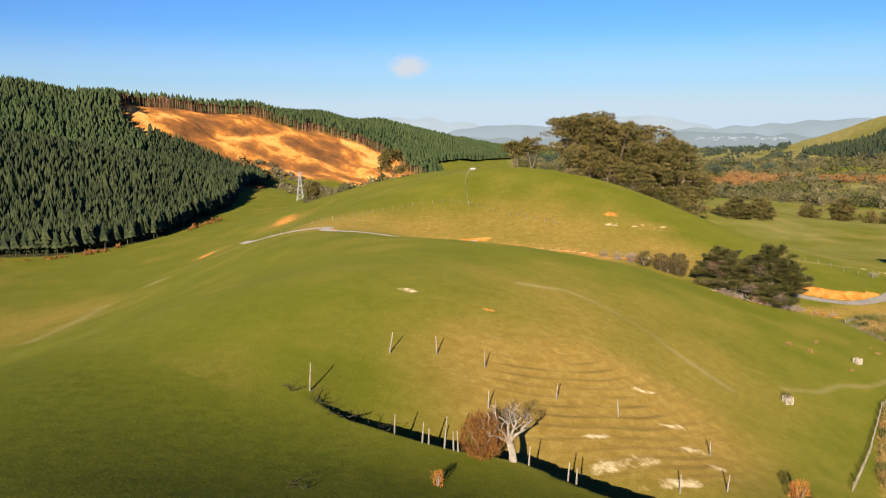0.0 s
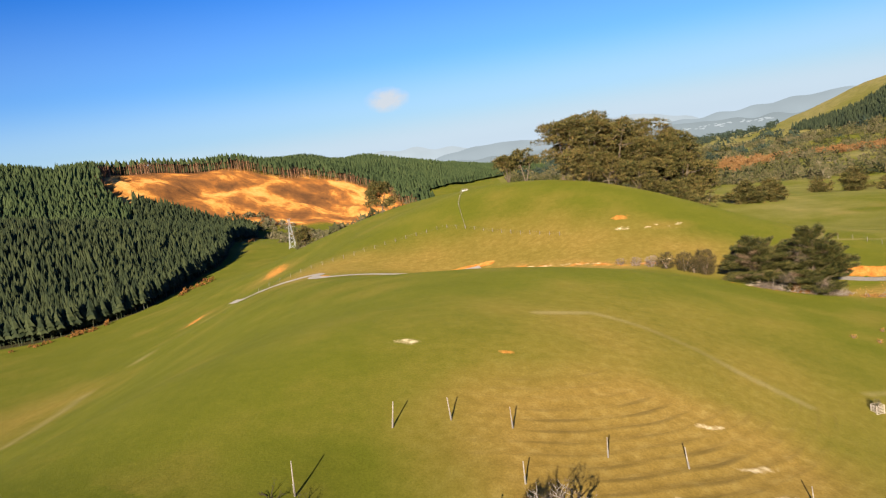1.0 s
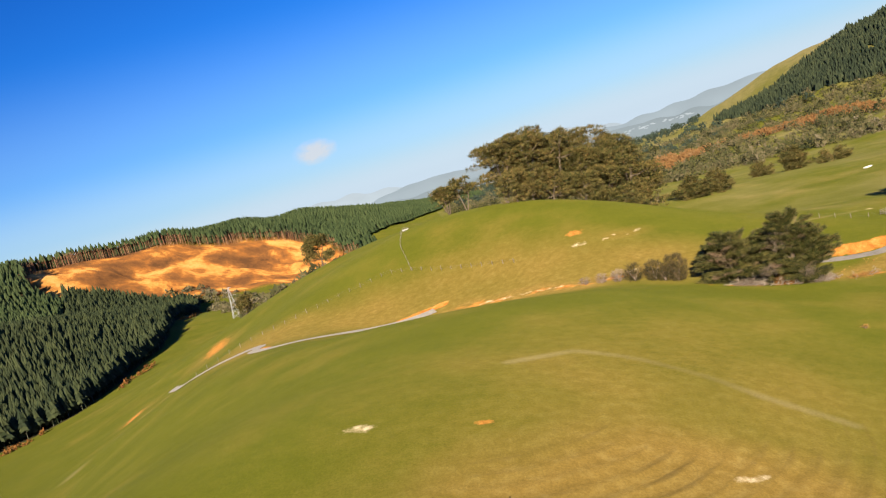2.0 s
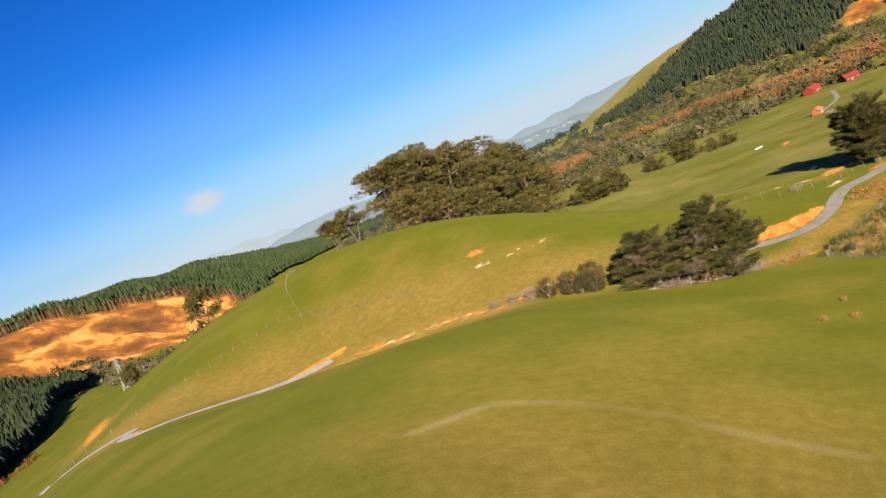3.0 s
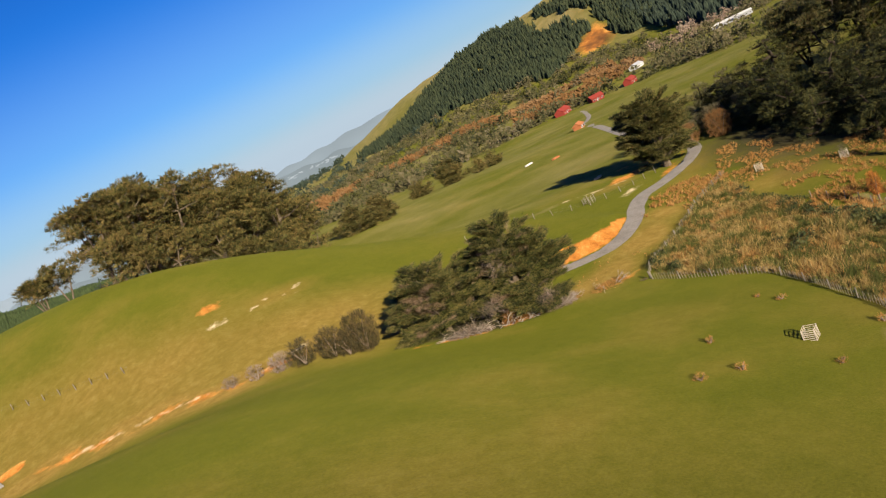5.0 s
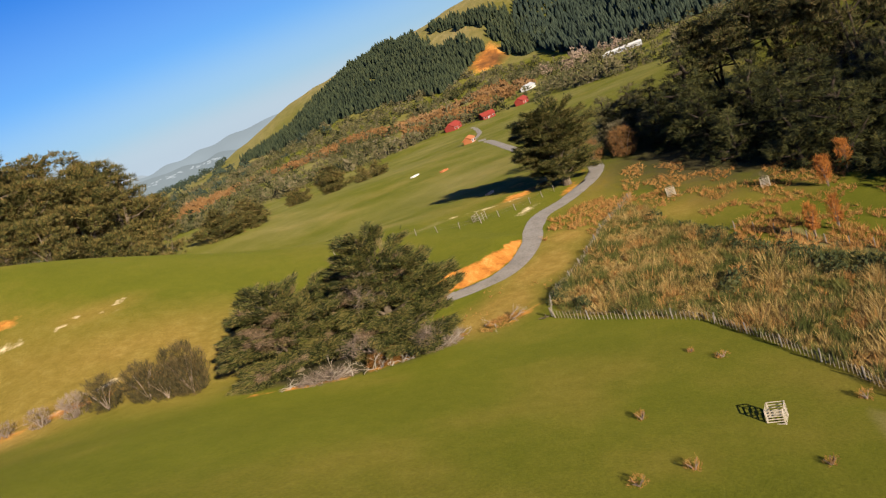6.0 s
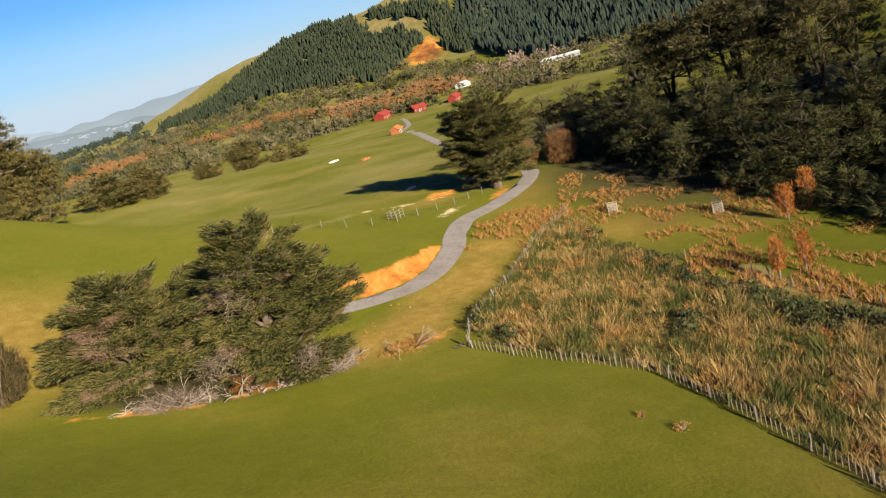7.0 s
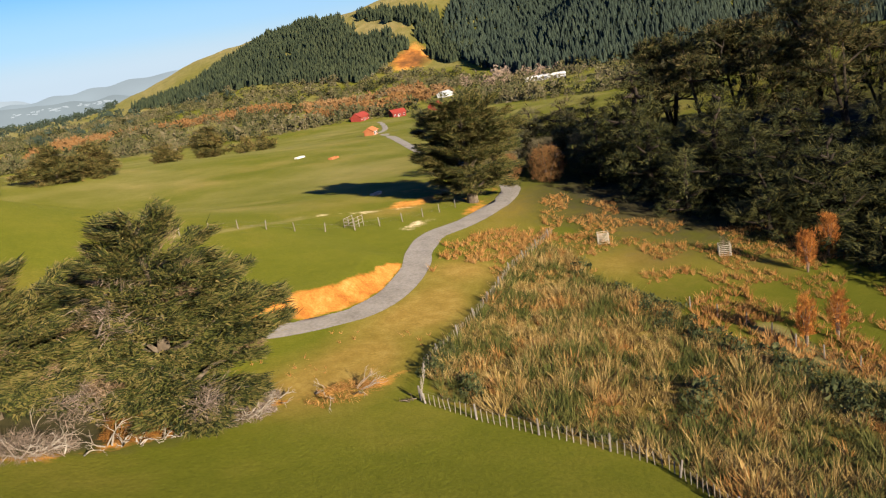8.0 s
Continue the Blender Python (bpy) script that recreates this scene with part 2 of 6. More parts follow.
KNOLL_HUMPS = [
    (84, 138, 45, 1.2), (0, 150, 45, 3.5), (-20, 150, 45, 6.4), (30, 150, 45, 4.4), (60, 150, 45, 3.5), (210, 150, 86, 5.4),
    (160, 150, 64, -4.3), (-200, 150, 99, 1.2), (116, 156, 45, 2.2), (-60, 160, 45, 8.8), (20, 166, 45, 3.1), (-100, 170, 57, 3.4),
    (97, 173, 45, 2.7), (149, 177, 62, -2.6), (0, 180, 45, 1.8), (42, 180, 45, 9.8), (79, 184, 45, 0.4), (-20, 185, 45, 5.9),
    (105, 190, 47, 0.1), (185, 190, 79, -6.6), (22, 198, 45, 3.6), (128, 198, 57, 3.3), (300, 200, 130, 21.2), (0, 200, 45, -0.2),
    (250, 200, 108, 7.4),
]
RIDGE_HUMPS = [
    (-300, 200, 147, -1.5), (70, 205, 45, -5.2), (-20, 207, 45, 8.8), (148, 214, 69, 4.8), (95, 215, 51, -3.3), (-130, 225, 80, -1.1),
    (120, 228, 63, 7.9), (-39, 231, 53, 11.4), (360, 240, 161, 15.3), (11, 242, 50, -25.3), (54, 245, 54, 16.2), (235, 250, 111, -12.7),
    (0, 260, 59, 2.0), (-60, 260, 69, 8.3), (149, 264, 84, 2.6), (31, 279, 67, 32.3), (82, 299, 81, -6.7), (-20, 300, 79, 4.2),
    (-80, 300, 89, -4.0), (-250, 300, 144, 3.9), (-175, 311, 120, 0.5), (60, 330, 92, -2.8), (10, 333, 92, 3.6), (199, 336, 123, 5.4),
    (95, 350, 105, -0.2),
]
VALLEY_HUMPS = [
    (157, 378, 128, 1.5), (-45, 380, 116, 4.5), (250, 380, 153, 5.3), (40, 400, 122, 7.8), (-9, 414, 129, 20.1), (-184, 417, 158, -8.1),
    (420, 420, 222, -0.1), (305, 439, 189, 1.7), (-60, 470, 157, 4.2), (5, 500, 167, 18.5), (110, 500, 171, -5.9), (-420, 500, 259, 4.7),
    (500, 500, 273, -1.4), (-175, 520, 196, -25.4), (-40, 560, 195, -4.6), (-300, 560, 241, 13.9), (250, 560, 219, -1.7), (150, 600, 219, 7.2),
    (-163, 630, 240, -3.6), (350, 640, 273, 2.7), (483, 676, 322, 0.5), (-270, 680, 280, 21.0), (0, 700, 257, 9.6), (-245, 800, 324, 2.0),
    (-211, 957, 386, -25.2), (290, 300, 62, -9.0),
]

# crest lines of the large hills (x, y, height) and their widths
CRESTS = [
    ([(-700, 420, 66), (-420, 490, 50), (-310, 560, 38), (-270, 680, 20), (-235, 860, 0)], 105),
    ([(-900, 700, 139), (-500, 905, 113), (-410, 1000, 108), (-225, 1270, 93), (-110, 1520, 61), (20, 1830, 24), (200, 2100, 6)], 150),
    ([(1040, 2250, 14), (1040, 1950, 90), (1045, 1700, 124), (1065, 1430, 135), (1110, 1250, 146), (1300, 1200, 100)], 222),
    ([(870, 765, 4), (950, 790, 44), (1090, 820, 98), (1300, 850, 140), (1600, 900, 120)], 112),
    ([(1700, 2100, 130), (1850, 1500, 190), (1900, 900, 200), (1900, 300, 190)], 360),
]


def along(x, y, pts):
    """Distance to a polyline and the third value along it."""
    near, value = None, None
    for (x0, y0, h0), (x1, y1, h1) in zip(pts, pts[1:]):
        ux, uy = x1 - x0, y1 - y0
        k = np.clip(((x - x0) * ux + (y - y0) * uy) / (ux * ux + uy * uy), 0, 1)
        d, h = np.hypot(x - x0 - k * ux, y - y0 - k * uy), h0 + k * (h1 - h0)
        if near is None:
            near, value = d, h
        else:
            value = np.where(d < near, h, value)
            near = np.minimum(d, near)
    return near, value


def line_gap(x, y, pts):
    return along(x, y, [(a, b, 0) for a, b in pts])[0]


def side_of(x, y, pts):
    """Signed distance to a polyline: positive on its left side."""
    near, sign = None, None
    for (x0, y0), (x1, y1) in zip(pts, pts[1:]):
        ux, uy = x1 - x0, y1 - y0
        k = np.clip(((x - x0) * ux + (y - y0) * uy) / (ux * ux + uy * uy), 0, 1)
        d = np.hypot(x - x0 - k * ux, y - y0 - k * uy)
        c = np.sign(ux * (y - y0) - uy * (x - x0))
        if near is None:
            near, sign = d, c
        else:
            sign = np.where(d < near, c, sign)
            near = np.minimum(d, near)
    return near * sign


def wob(x, y, size, seed=0.0):
    """Smooth irregular waves, about -1 to 1."""
    a, b = x / size, y / size
    return (np.sin(a * 1.7 + b * 0.9 + seed) + np.sin(-a * 1.1 + b * 2.1 + seed * 1.7 + 1.3) + np.sin(a * 2.9 - b * 1.3 + seed * 2.3 + 0.7) * 0.6
            + np.sin(a * 0.6 + b * 3.3 + seed * 0.7 + 2.9) * 0.6) / 2.6


DITCH = [(-19, 71.5), (-13.5, 68.7), (-9.5, 65.9), (-5, 64.4), (-1.3, 63.0), (2.2, 62.2), (6.4, 62.0), (9.6, 61.8), (12.8, 59.6), (16.3, 57.3), (19.4, 55.7), (28, 52), (42, 46)]

BANK_ROAD = [(97, 199.5), (104, 196.8), (109.4, 196.2), (115.6, 198), (121.5, 201.7)]


def tracks(x, y):
    """The phase of the sheep tracks that ring the knoll."""
    return 2.85 * np.hypot(x - 5, y - 118) + wob(x, y, 9, 5.0) * 1.5 + wob(x, y, 3.5, 2.0) * 0.5


def land(x, y):
    """Height of the ground."""
    x, y = np.asarray(x, float), np.asarray(y, float)
    z = -17 - 9 / (1 + np.exp(-(x - 220) / 60))
    for pts, width in CRESTS:
        d, h = along(x, y, pts)
        z = z + h * np.exp(-(d / width) ** 2)
    for a, b, r, h in SOUTH_HUMPS + KNOLL_HUMPS + RIDGE_HUMPS + VALLEY_HUMPS:
        z = z + h * np.exp(-((x - a) ** 2 + (y - b) ** 2) / r ** 2)
    far = np.clip((np.hypot(x - 30, y - 150) - 350) / 500, 0, 1)
    z = z + far * (wob(x, y, 90, 1.0) * 4 + wob(x, y, 35, 4.0) * 1.5) + wob(x, y, 22, 2.0) * 0.25 + wob(x, y, 7, 3.0) * 0.06
    # the gully beyond the old bank: a steep drop on its far side, then a slow rise
    s = side_of(x, y, DITCH)
    k = np.clip(s / 2.6, 0, 1)
    z = z - 6.0 * k * k * (3 - 2 * k) * np.exp(-(np.clip(s, 0, None) / 9) ** 2) * np.clip((x + 15) / 16, 0, 1) * np.clip((60 - x) / 16, 0, 1)
    # the cut bank on the upper side of the track
    b = side_of(x, y, BANK_ROAD)
    ends = np.clip((x - 90) / 8, 0, 1) * np.clip((124 - x) / 6, 0, 1)
    z = z + 1.8 * np.clip((b - 1.9) / 2.6, 0, 1) * np.exp(-np.clip(b - 4.5, 0, None) / 14) * ends * (b > 0) * (b < 60)
    z = z + np.exp(-(along(x, y, CRESTS[1][0])[0] / 160) ** 2) * 4.5 * wob(x, y, 46, 3.0)
    # gullies on the felled slope
    scar = np.exp(-(along(x, y, [(-330, 975, 0), (-240, 1045, 0), (-115, 1122, 0)])[0] / 75) ** 2)
    z = z + scar * (wob(x, y, 26, 8.0) * 6 + wob(x, y, 11, 6.0) * 2.4)
    # spurs and gullies down the flank of the grassy hill
    flank = np.exp(-((along(x, y, CRESTS[2][0])[0] - 130) / 95) ** 2) * (x < 1120) * np.clip((y - 900) / 120, 0, 1)
    z = z + flank * (9 * wob(y * 0.9, x * 0.22, 62, 3.0) + 3 * wob(x, y, 30, 5.0))
    # sheep tracks terracing the dry slope
    dry = np.exp(-(((x - 21) / 19) ** 2 + ((y - 83) / 17) ** 2) ** 2)
    side = np.exp(-(((x - 42) / 13) ** 2 + ((y - 98) / 13) ** 2) ** 2)
    return z + (dry * 0.11 + side * 0.08) * (0.8 + 0.5 * wob(x, y, 6, 8.0)) * np.sin(tracks(x, y))


def lines(core, fine, mid, mid_step, out):
    """Grid lines: fine in the core, then coarser and coarser outwards."""
    a, b = core
    v = list(np.arange(a, b, fine))
    step, p = fine, b
    while p < out[1]:
        v.append(p)
        step = min(step * 1.12, mid_step) if p < mid[1] else step * 1.06
        p += step
    step, p = fine, a - fine
    while p > out[0]:
        v.insert(0, p)
        step = min(step * 1.12, mid_step) if p > mid[0] else step * 1.06
        p -= step
    return np.array(v)

# ---- the ground ----
def blob(x, y, cx, cy, rx, ry, turn=0.0):
    """1 inside an ellipse, falling to 0 at twice its size."""
    a = radians(turn)
    u, v = (x - cx) * math.cos(a) + (y - cy) * math.sin(a), -(x - cx) * math.sin(a) + (y - cy) * math.cos(a)
    return np.clip(1.25 - 0.5 * np.sqrt((u / rx) ** 2 + (v / ry) ** 2), 0, 1)


SCAR = [(-322, 982), (-288, 1014), (-240, 1045), (-180, 1085), (-115, 1122)]
FOREST_EDGE = [(-420, 300), (-330, 335), (-225, 382), (-201, 392), (-170, 440), (-163, 582), (-180, 700), (-205, 880), (-235, 960)]
gx = lines((-45, 185), 1.1, (-260, 420), 6.5, (-2600, 3400))
gy = lines((50, 300), 1.1, (-60, 800), 6.5, (-500, 4600))
gy = np.unique(np.concatenate([gy[(gy < 60) | (gy > 113)], np.arange(60, 113, 0.42)]))
gx = np.unique(np.concatenate([gx[(gx < -2) | (gx > 57)], np.arange(-2, 57, 0.6)]))
X, Y = np.meshgrid(gx, gy)
Z = land(X, Y)
nx, ny = len(gx), len(gy)
gm = bpy.data.meshes.new("ground")
quads = np.arange(nx * ny).reshape(ny, nx)
quads = np.stack([quads[:-1, :-1], quads[:-1, 1:], quads[1:, 1:], quads[1:, :-1]], -1).reshape(-1, 4)
gm.from_pydata(np.stack([X, Y, Z], -1).reshape(-1, 3).tolist(), [], quads.tolist())
gm.polygons.foreach_set("use_smooth", [True] * len(gm.polygons))
MASKS = {k: np.zeros_like(X) for k in ("dry", "hay_haze", "dark_floor", "clay", "pale", "dark_grass", "felled", "tread_shade")}


def lay(name, values, top=1.0):
    MASKS[name] = np.maximum(MASKS[name], np.clip(values, 0, 1) * top)


def strip(pts, half, soft):
    return 1 - (line_gap(X, Y, pts) - half) / soft


# felled clay slope and the plantation floor
lay("clay", 1.6 - (line_gap(X, Y, SCAR) + 16 * wob(X, Y, 26, 2)) / 85)
lay("dark_floor", (side_of(X, Y, FOREST_EDGE) + 2) / 6 * (side_of(X, Y, FOREST_EDGE) < 260))
lay("dark_floor", (1.6 - along(X, Y, CRESTS[1][0])[0] / 150) * (line_gap(X, Y, SCAR) > 98) * (side_of(X, Y, FOREST_EDGE) > -60))
lay("felled", (line_gap(X, Y, SCAR) < 170) * 1.0)
# dried-off slope with sheep tracks
lay("dry", 1.25 * np.exp(-(((X - 21) / 24) ** 2 + ((Y - 83) / 20) ** 2) ** 1.5))
for cx, cy, rx, ry in ((21, 68.5, 4, 1.2), (24, 70, 3, 1), (31.5, 82.5, 2.5, 0.8), (32, 76.5, 2.2, 0.9), (29.5, 91, 2, 0.7), (20, 74, 2, 0.7), (28, 66.5, 4, 1), (34, 73, 2.5, 0.8)):
    lay("pale", blob(X, Y, cx, cy, rx * 0.8, ry * 0.7, 15), 0.62)
# trodden sheep tracks along the contours of the dry slope
treads = np.sin(tracks(X, Y))
dry_zone = np.exp(-(((X - 21) / 21) ** 2 + ((Y - 83) / 19) ** 2) ** 2)
lay("tread_shade", (treads - 0.15) * 1.0 * dry_zone * (0.8 + 0.6 * wob(X, Y, 4, 9)), 0.85)
side_zone = np.exp(-(((X - 42) / 14) ** 2 + ((Y - 98) / 14) ** 2) ** 2)
lay("tread_shade", (treads - 0.1) * side_zone * (0.8 + 0.6 * wob(X, Y, 4, 3)), 0.5)
# darker green pasture on the near hill
lay("dark_grass", np.clip(side_of(X, Y, [(-400, 150), (-60, 95), (-19, 71.5), (2, 62), (16, 57.3), (60, 38)]) * -0.06 + 0.25, 0, 1))
# brownish hollow at the ridge foot and its eroded bank
lay("dry", strip([(-40, 255), (-10, 250), (15, 248), (38, 232), (55, 222), (66, 214)], 7, 22), 0.72)
lay("dry", strip([(66, 214), (80, 208), (95, 206)], 4, 8), 0.6)
GULLY = [(15, 234), (20, 231.5), (30, 223), (38, 218), (46, 211), (55, 211), (63, 211)]
lay("clay", strip(GULLY, 0.8, 3.6) * (0.72 + 0.42 * wob(X, Y, 3, 2)), 0.6)
lay("dry", strip(GULLY, 4, 9) * (0.85 + 0.25 * wob(X, Y, 6, 2)), 1.0)
lay("pale", strip([(22, 229.5), (34, 221), (44, 214), (50, 211.5), (60, 215)], 0.4, 1.6) * (0.8 + 0.4 * wob(X, Y, 2.4, 6)), 0.6)
lay("clay", strip([(0, 239.5), (6, 242), (13, 242)], 0.7, 1.5), 0.95)
lay("clay", strip([(-38, 241), (-36, 239)], 0.8, 1.2), 0.9)
for cx, cy, rx, ry, k, turn in ((53.7, 244.8, 2.2, 1.2, "clay", 0), (52.5, 238, 1.8, 0.8, "pale", 0), (60, 237.2, 1.1, 0.45, "pale", 25), (62.8, 238.4, 0.9, 0.4, "pale", -15), (66, 237.0, 1.0, 0.4, "pale", 10), (69.4, 238.6, 1.2, 0.5, "pale", 30), (67.5, 235.6, 0.7, 0.35, "pale", 0), (64, 237.4, 6, 2.4, "dry", 5), (-76, 348, 15, 8, "dry", 100), (-76, 354, 14, 4.5, "clay", 100),
                                (-98, 308, 9, 4, "dry", 80), (-99, 305, 9, 2.4, "clay", 80), (-5.2, 105.6, 1.6, 0.8, "pale", 0), (8, 103, 1.0, 0.4, "clay", 0), (135.6, 216.2, 3, 0.9, "pale", 20), (146, 229, 4, 2, "clay", 10), (140, 226, 4, 2, "dry", 0)):
    lay(k, blob(X, Y, cx, cy, rx, ry, turn), 0.66)
lay("dry", blob(X, Y, 30, 108, 20, 28, -30), 0.5)
lay("dry", blob(X, Y, 55, 140, 30, 24, 30), 0.16)
# patches of browned-off pasture
lay("dry", (0.18 + 0.5 * wob(X, Y, 26, 3) + 0.3 * wob(X, Y, 9, 7)) * (MASKS["dark_grass"] < 0.5), 0.33)
lay("dry", blob(X, Y, -128, 215, 22, 26, 20), 0.5)
# worn paths
for path, half in (([(14, 122.5), (23, 126), (30, 121.5), (36, 115.3), (39.5, 109.8), (46, 103)], 0.7), ([(-100, 158), (-106, 188), (-104, 222), (-96, 262), (-80, 290)], 1.8),
                   ([(58, 112), (66, 116), (72, 122), (80, 126), (88, 133)], 0.2), ([(105, 231.5), (116, 230.6), (127, 232)], 0.8)):
    lay("hay_haze", strip(path, half * 0.5, 1.3), 0.64)
# bank by the track, slope below it, bared brow under the macrocarpas
bank_side = side_of(X, Y, BANK_ROAD)
taper = np.clip((X - 100) / 22, 0, 1)
lay("clay", (1.3 - np.abs(bank_side - 3.9 + taper * 1.8) / (2.5 - 1.8 * taper)) * (bank_side > 0.5) * np.clip((X - 93) / 4, 0, 1) * np.clip((123 - X) / 3, 0, 1))
lay("dry", strip([(94, 184), (100, 186.5), (107, 188.5), (116, 191.5), (124, 196)], 3.0, 5.0) * (0.75 + 0.4 * wob(X, Y, 5, 4)), 0.9)
lay("clay", strip([(91, 183.6), (97, 180.6), (103, 182.6)], 0.4, 2.4) * (0.7 + 0.5 * wob(X, Y, 2.2, 3)), 0.55)
lay("dry", blob(X, Y, 112, 190, 8, 3, 28), 0.62)
lay("clay", blob(X, Y, 98, 180.5, 3.2, 0.9, 10), 0.5)
lay("clay", strip([(66, 187), (73, 183.6), (79, 183), (86, 183.3), (91, 184)], 0.7, 1.6) * (0.75 + 0.6 * wob(X, Y, 2.2, 2)), 0.62)
# darker floor beneath the macrocarpas
lay("dark_floor", blob(X, Y, 78, 190, 8, 5, -30), 0.9)
# rank paddock beyond the fence, bracken flat, track side
REED_FIELD = [(99.5, 174), (103.5, 180), (109.2, 182.8), (117, 186.6), (128.2, 192.7), (140, 196), (139, 192), (131.5, 182.5), (130, 173.5), (124.5, 163.5), (125, 155), (122, 145), (116, 128), (104, 108), (88, 90), (74, 78), (58, 79), (66, 96), (78, 117), (90, 131), (94.6, 138), (96.5, 142.5), (99, 148.6), (101.8, 155.7), (101.4, 160)]


def inside(x, y, poly):
    c = np.zeros(np.shape(x), bool)
    for (x0, y0), (x1, y1) in zip(poly, poly[1:] + poly[:1]):
        if y0 != y1:
            c ^= ((y0 > y) != (y1 > y)) & (x < (x1 - x0) * (y - y0) / (y1 - y0) + x0)
    return c


lay("dry", inside(X, Y, REED_FIELD) * 1.0, 0.8)
lay("dry", blob(X, Y, 148, 190, 14, 12, 30) * (0.6 + 0.5 * wob(X, Y, 6, 3)), 0.75)
# brown laid over the flat to paint in its low-sun shade
lay("tread_shade", blob(X, Y, 147, 185, 16, 15, 30) * (0.6 + 0.5 * wob(X, Y, 5, 7)), 0.6)
lay("dry", blob(X, Y, 150, 212, 10, 3, 30), 0.6)
lay("clay", blob(X, Y, 156, 232, 6, 9, -15) * (0.7 + 0.5 * wob(X, Y, 3, 5)), 0.55)
lay("clay", blob(X, Y, 149, 217.5, 4, 1.2, 25), 0.55)
lay("pale", strip([(128, 233), (136, 228.5), (143, 226)], 0.5, 1.4) * (0.8 + 0.5 * wob(X, Y, 2, 3)), 0.6)
lay("hay_haze", strip([(131, 163.5), (127, 157.5), (126, 151), (124, 140), (118, 122)], 1.1, 1.2), 0.8)
# darker floor beneath the pine stand
lay("dark_floor", blob(X, Y, 190, 195, 28, 24), 0.9)
# straw tone greys the far plain in place of haze
lay("hay_haze", np.clip((Y - 1250) / 300, 0, 1) * (X > 150) * (0.75 + 0.4 * wob(X, Y, 90, 3)), 0.8)
lay("hay_haze", 0.72 * np.clip((X - 90) / 40, 0, 1) * np.clip((Y - 205) / 40, 0, 1) * (0.8 + 0.35 * wob(X, Y, 28, 6)) * (Y < 720), 0.6)
# open hilltop grass and clearings on the hill
lay("hay_haze", 1.25 - along(X, Y, CRESTS[2][0])[0] / 200, 0.9)
lay("hay_haze", blob(X, Y, 955, 1215, 34, 75, -5), 1.0)
lay("clay", strip([(950, 1290), (964, 1230), (962, 1150)], 4, 12) * (0.75 + 0.4 * wob(X, Y, 14, 3)), 0.6)
lay("clay", blob(X, Y, 908, 1082, 26, 22, 30) * (0.95 + 0.3 * wob(X, Y, 14, 2)), 1.0)
lay("felled", blob(X, Y, 905, 1078, 40, 40) > 0.3)
lay("hay_haze", (Y > 500) * (side_of(X, Y, [(120, 900), (225, 735), (290, 665), (470, 665), (640, 640), (900, 420)]) > 10) * (X > 100) * (0.55 + 0.5 * wob(X, Y, 60, 4)), 0.7)
for name, values in MASKS.items():
    gm.attributes.new(name, "FLOAT", "POINT").data.foreach_set("value", values.reshape(-1).astype(np.float32))
gm.materials.append(MAT_GROUND)
ground = tagged(new("ground", gm), "rolling green sheep pasture with dried-off slopes and clay scars", "ground", kind="structure")

# ---- builders ----
rng = np.random.default_rng(7)


def G(x, y):
    return float(land(x, y))


def mesh_of(name, chunks, mat, smooth=False):
    """One mesh from chunks of (vertices, faces)."""
    verts, faces, n = [], [], 0
    for v, f in chunks:
        v = np.asarray(v, float)
        verts.append(v)
        faces.extend((np.asarray(f) + n).tolist() if not isinstance(f, list) else [[i + n for i in q] for q in f])
        n += len(v)
    m = bpy.data.meshes.new(name)
    m.from_pydata(np.concatenate(verts).tolist(), [], faces)
    if smooth:
        m.polygons.foreach_set("use_smooth", [True] * len(m.polygons))
    m.materials.append(mat)
    return m


def part(name, mesh, parent, label="", at=None):
    ob = new(name, mesh)
    ob.parent = parent
    if at is not None:
        ob.matrix_basis = at
    if label:
        ob["label"] = label
    return ob


def tube(pts, radii, sides=6):
    """A tapered, bent tube, closed at both ends."""
    pts = [Vector(p) for p in pts]
    verts, faces = [], []
    for i, (p, r) in enumerate(zip(pts, radii)):
        d = (pts[min(i + 1, len(pts) - 1)] - pts[max(i - 1, 0)]).normalized()
        u = d.orthogonal().normalized()
        if i and u.dot(last) < 0:
            u = -u
        last = u
        w = d.cross(u)
        for k in range(sides):
            a = 2 * math.pi * k / sides
            verts.append(p + (u * math.cos(a) + w * math.sin(a)) * r)
    for i in range(len(pts) - 1):
        for k in range(sides):
            j = (k + 1) % sides
            faces.append([i * sides + k, i * sides + j, (i + 1) * sides + j, (i + 1) * sides + k])
    faces.append(list(range(sides))[::-1])
    faces.append([(len(pts) - 1) * sides + k for k in range(sides)])
    return np.array([tuple(v) for v in verts]), faces


def box(cx, cy, cz, sx, sy, sz, turn=None):
    """A box round a centre, with chamfered long edges."""
    c = 0.12 * min(sx, sy, sz)
    bm = bmesh.new()
    bmesh.ops.create_cube(bm, size=1)
    for v in bm.verts:
        v.co = Vector((v.co.x * sx, v.co.y * sy, v.co.z * sz))
    bmesh.ops.bevel(bm, geom=bm.edges[:], offset=c, segments=1, affect="EDGES")
    m = Matrix.Translation((cx, cy, cz)) @ (turn if turn is not None else Matrix.Identity(4))
    bm.transform(m)
    bm.verts.index_update()
    out = np.array([tuple(v.co) for v in bm.verts]), [[v.index for v in f.verts] for f in bm.faces]
    bm.free()
    return out


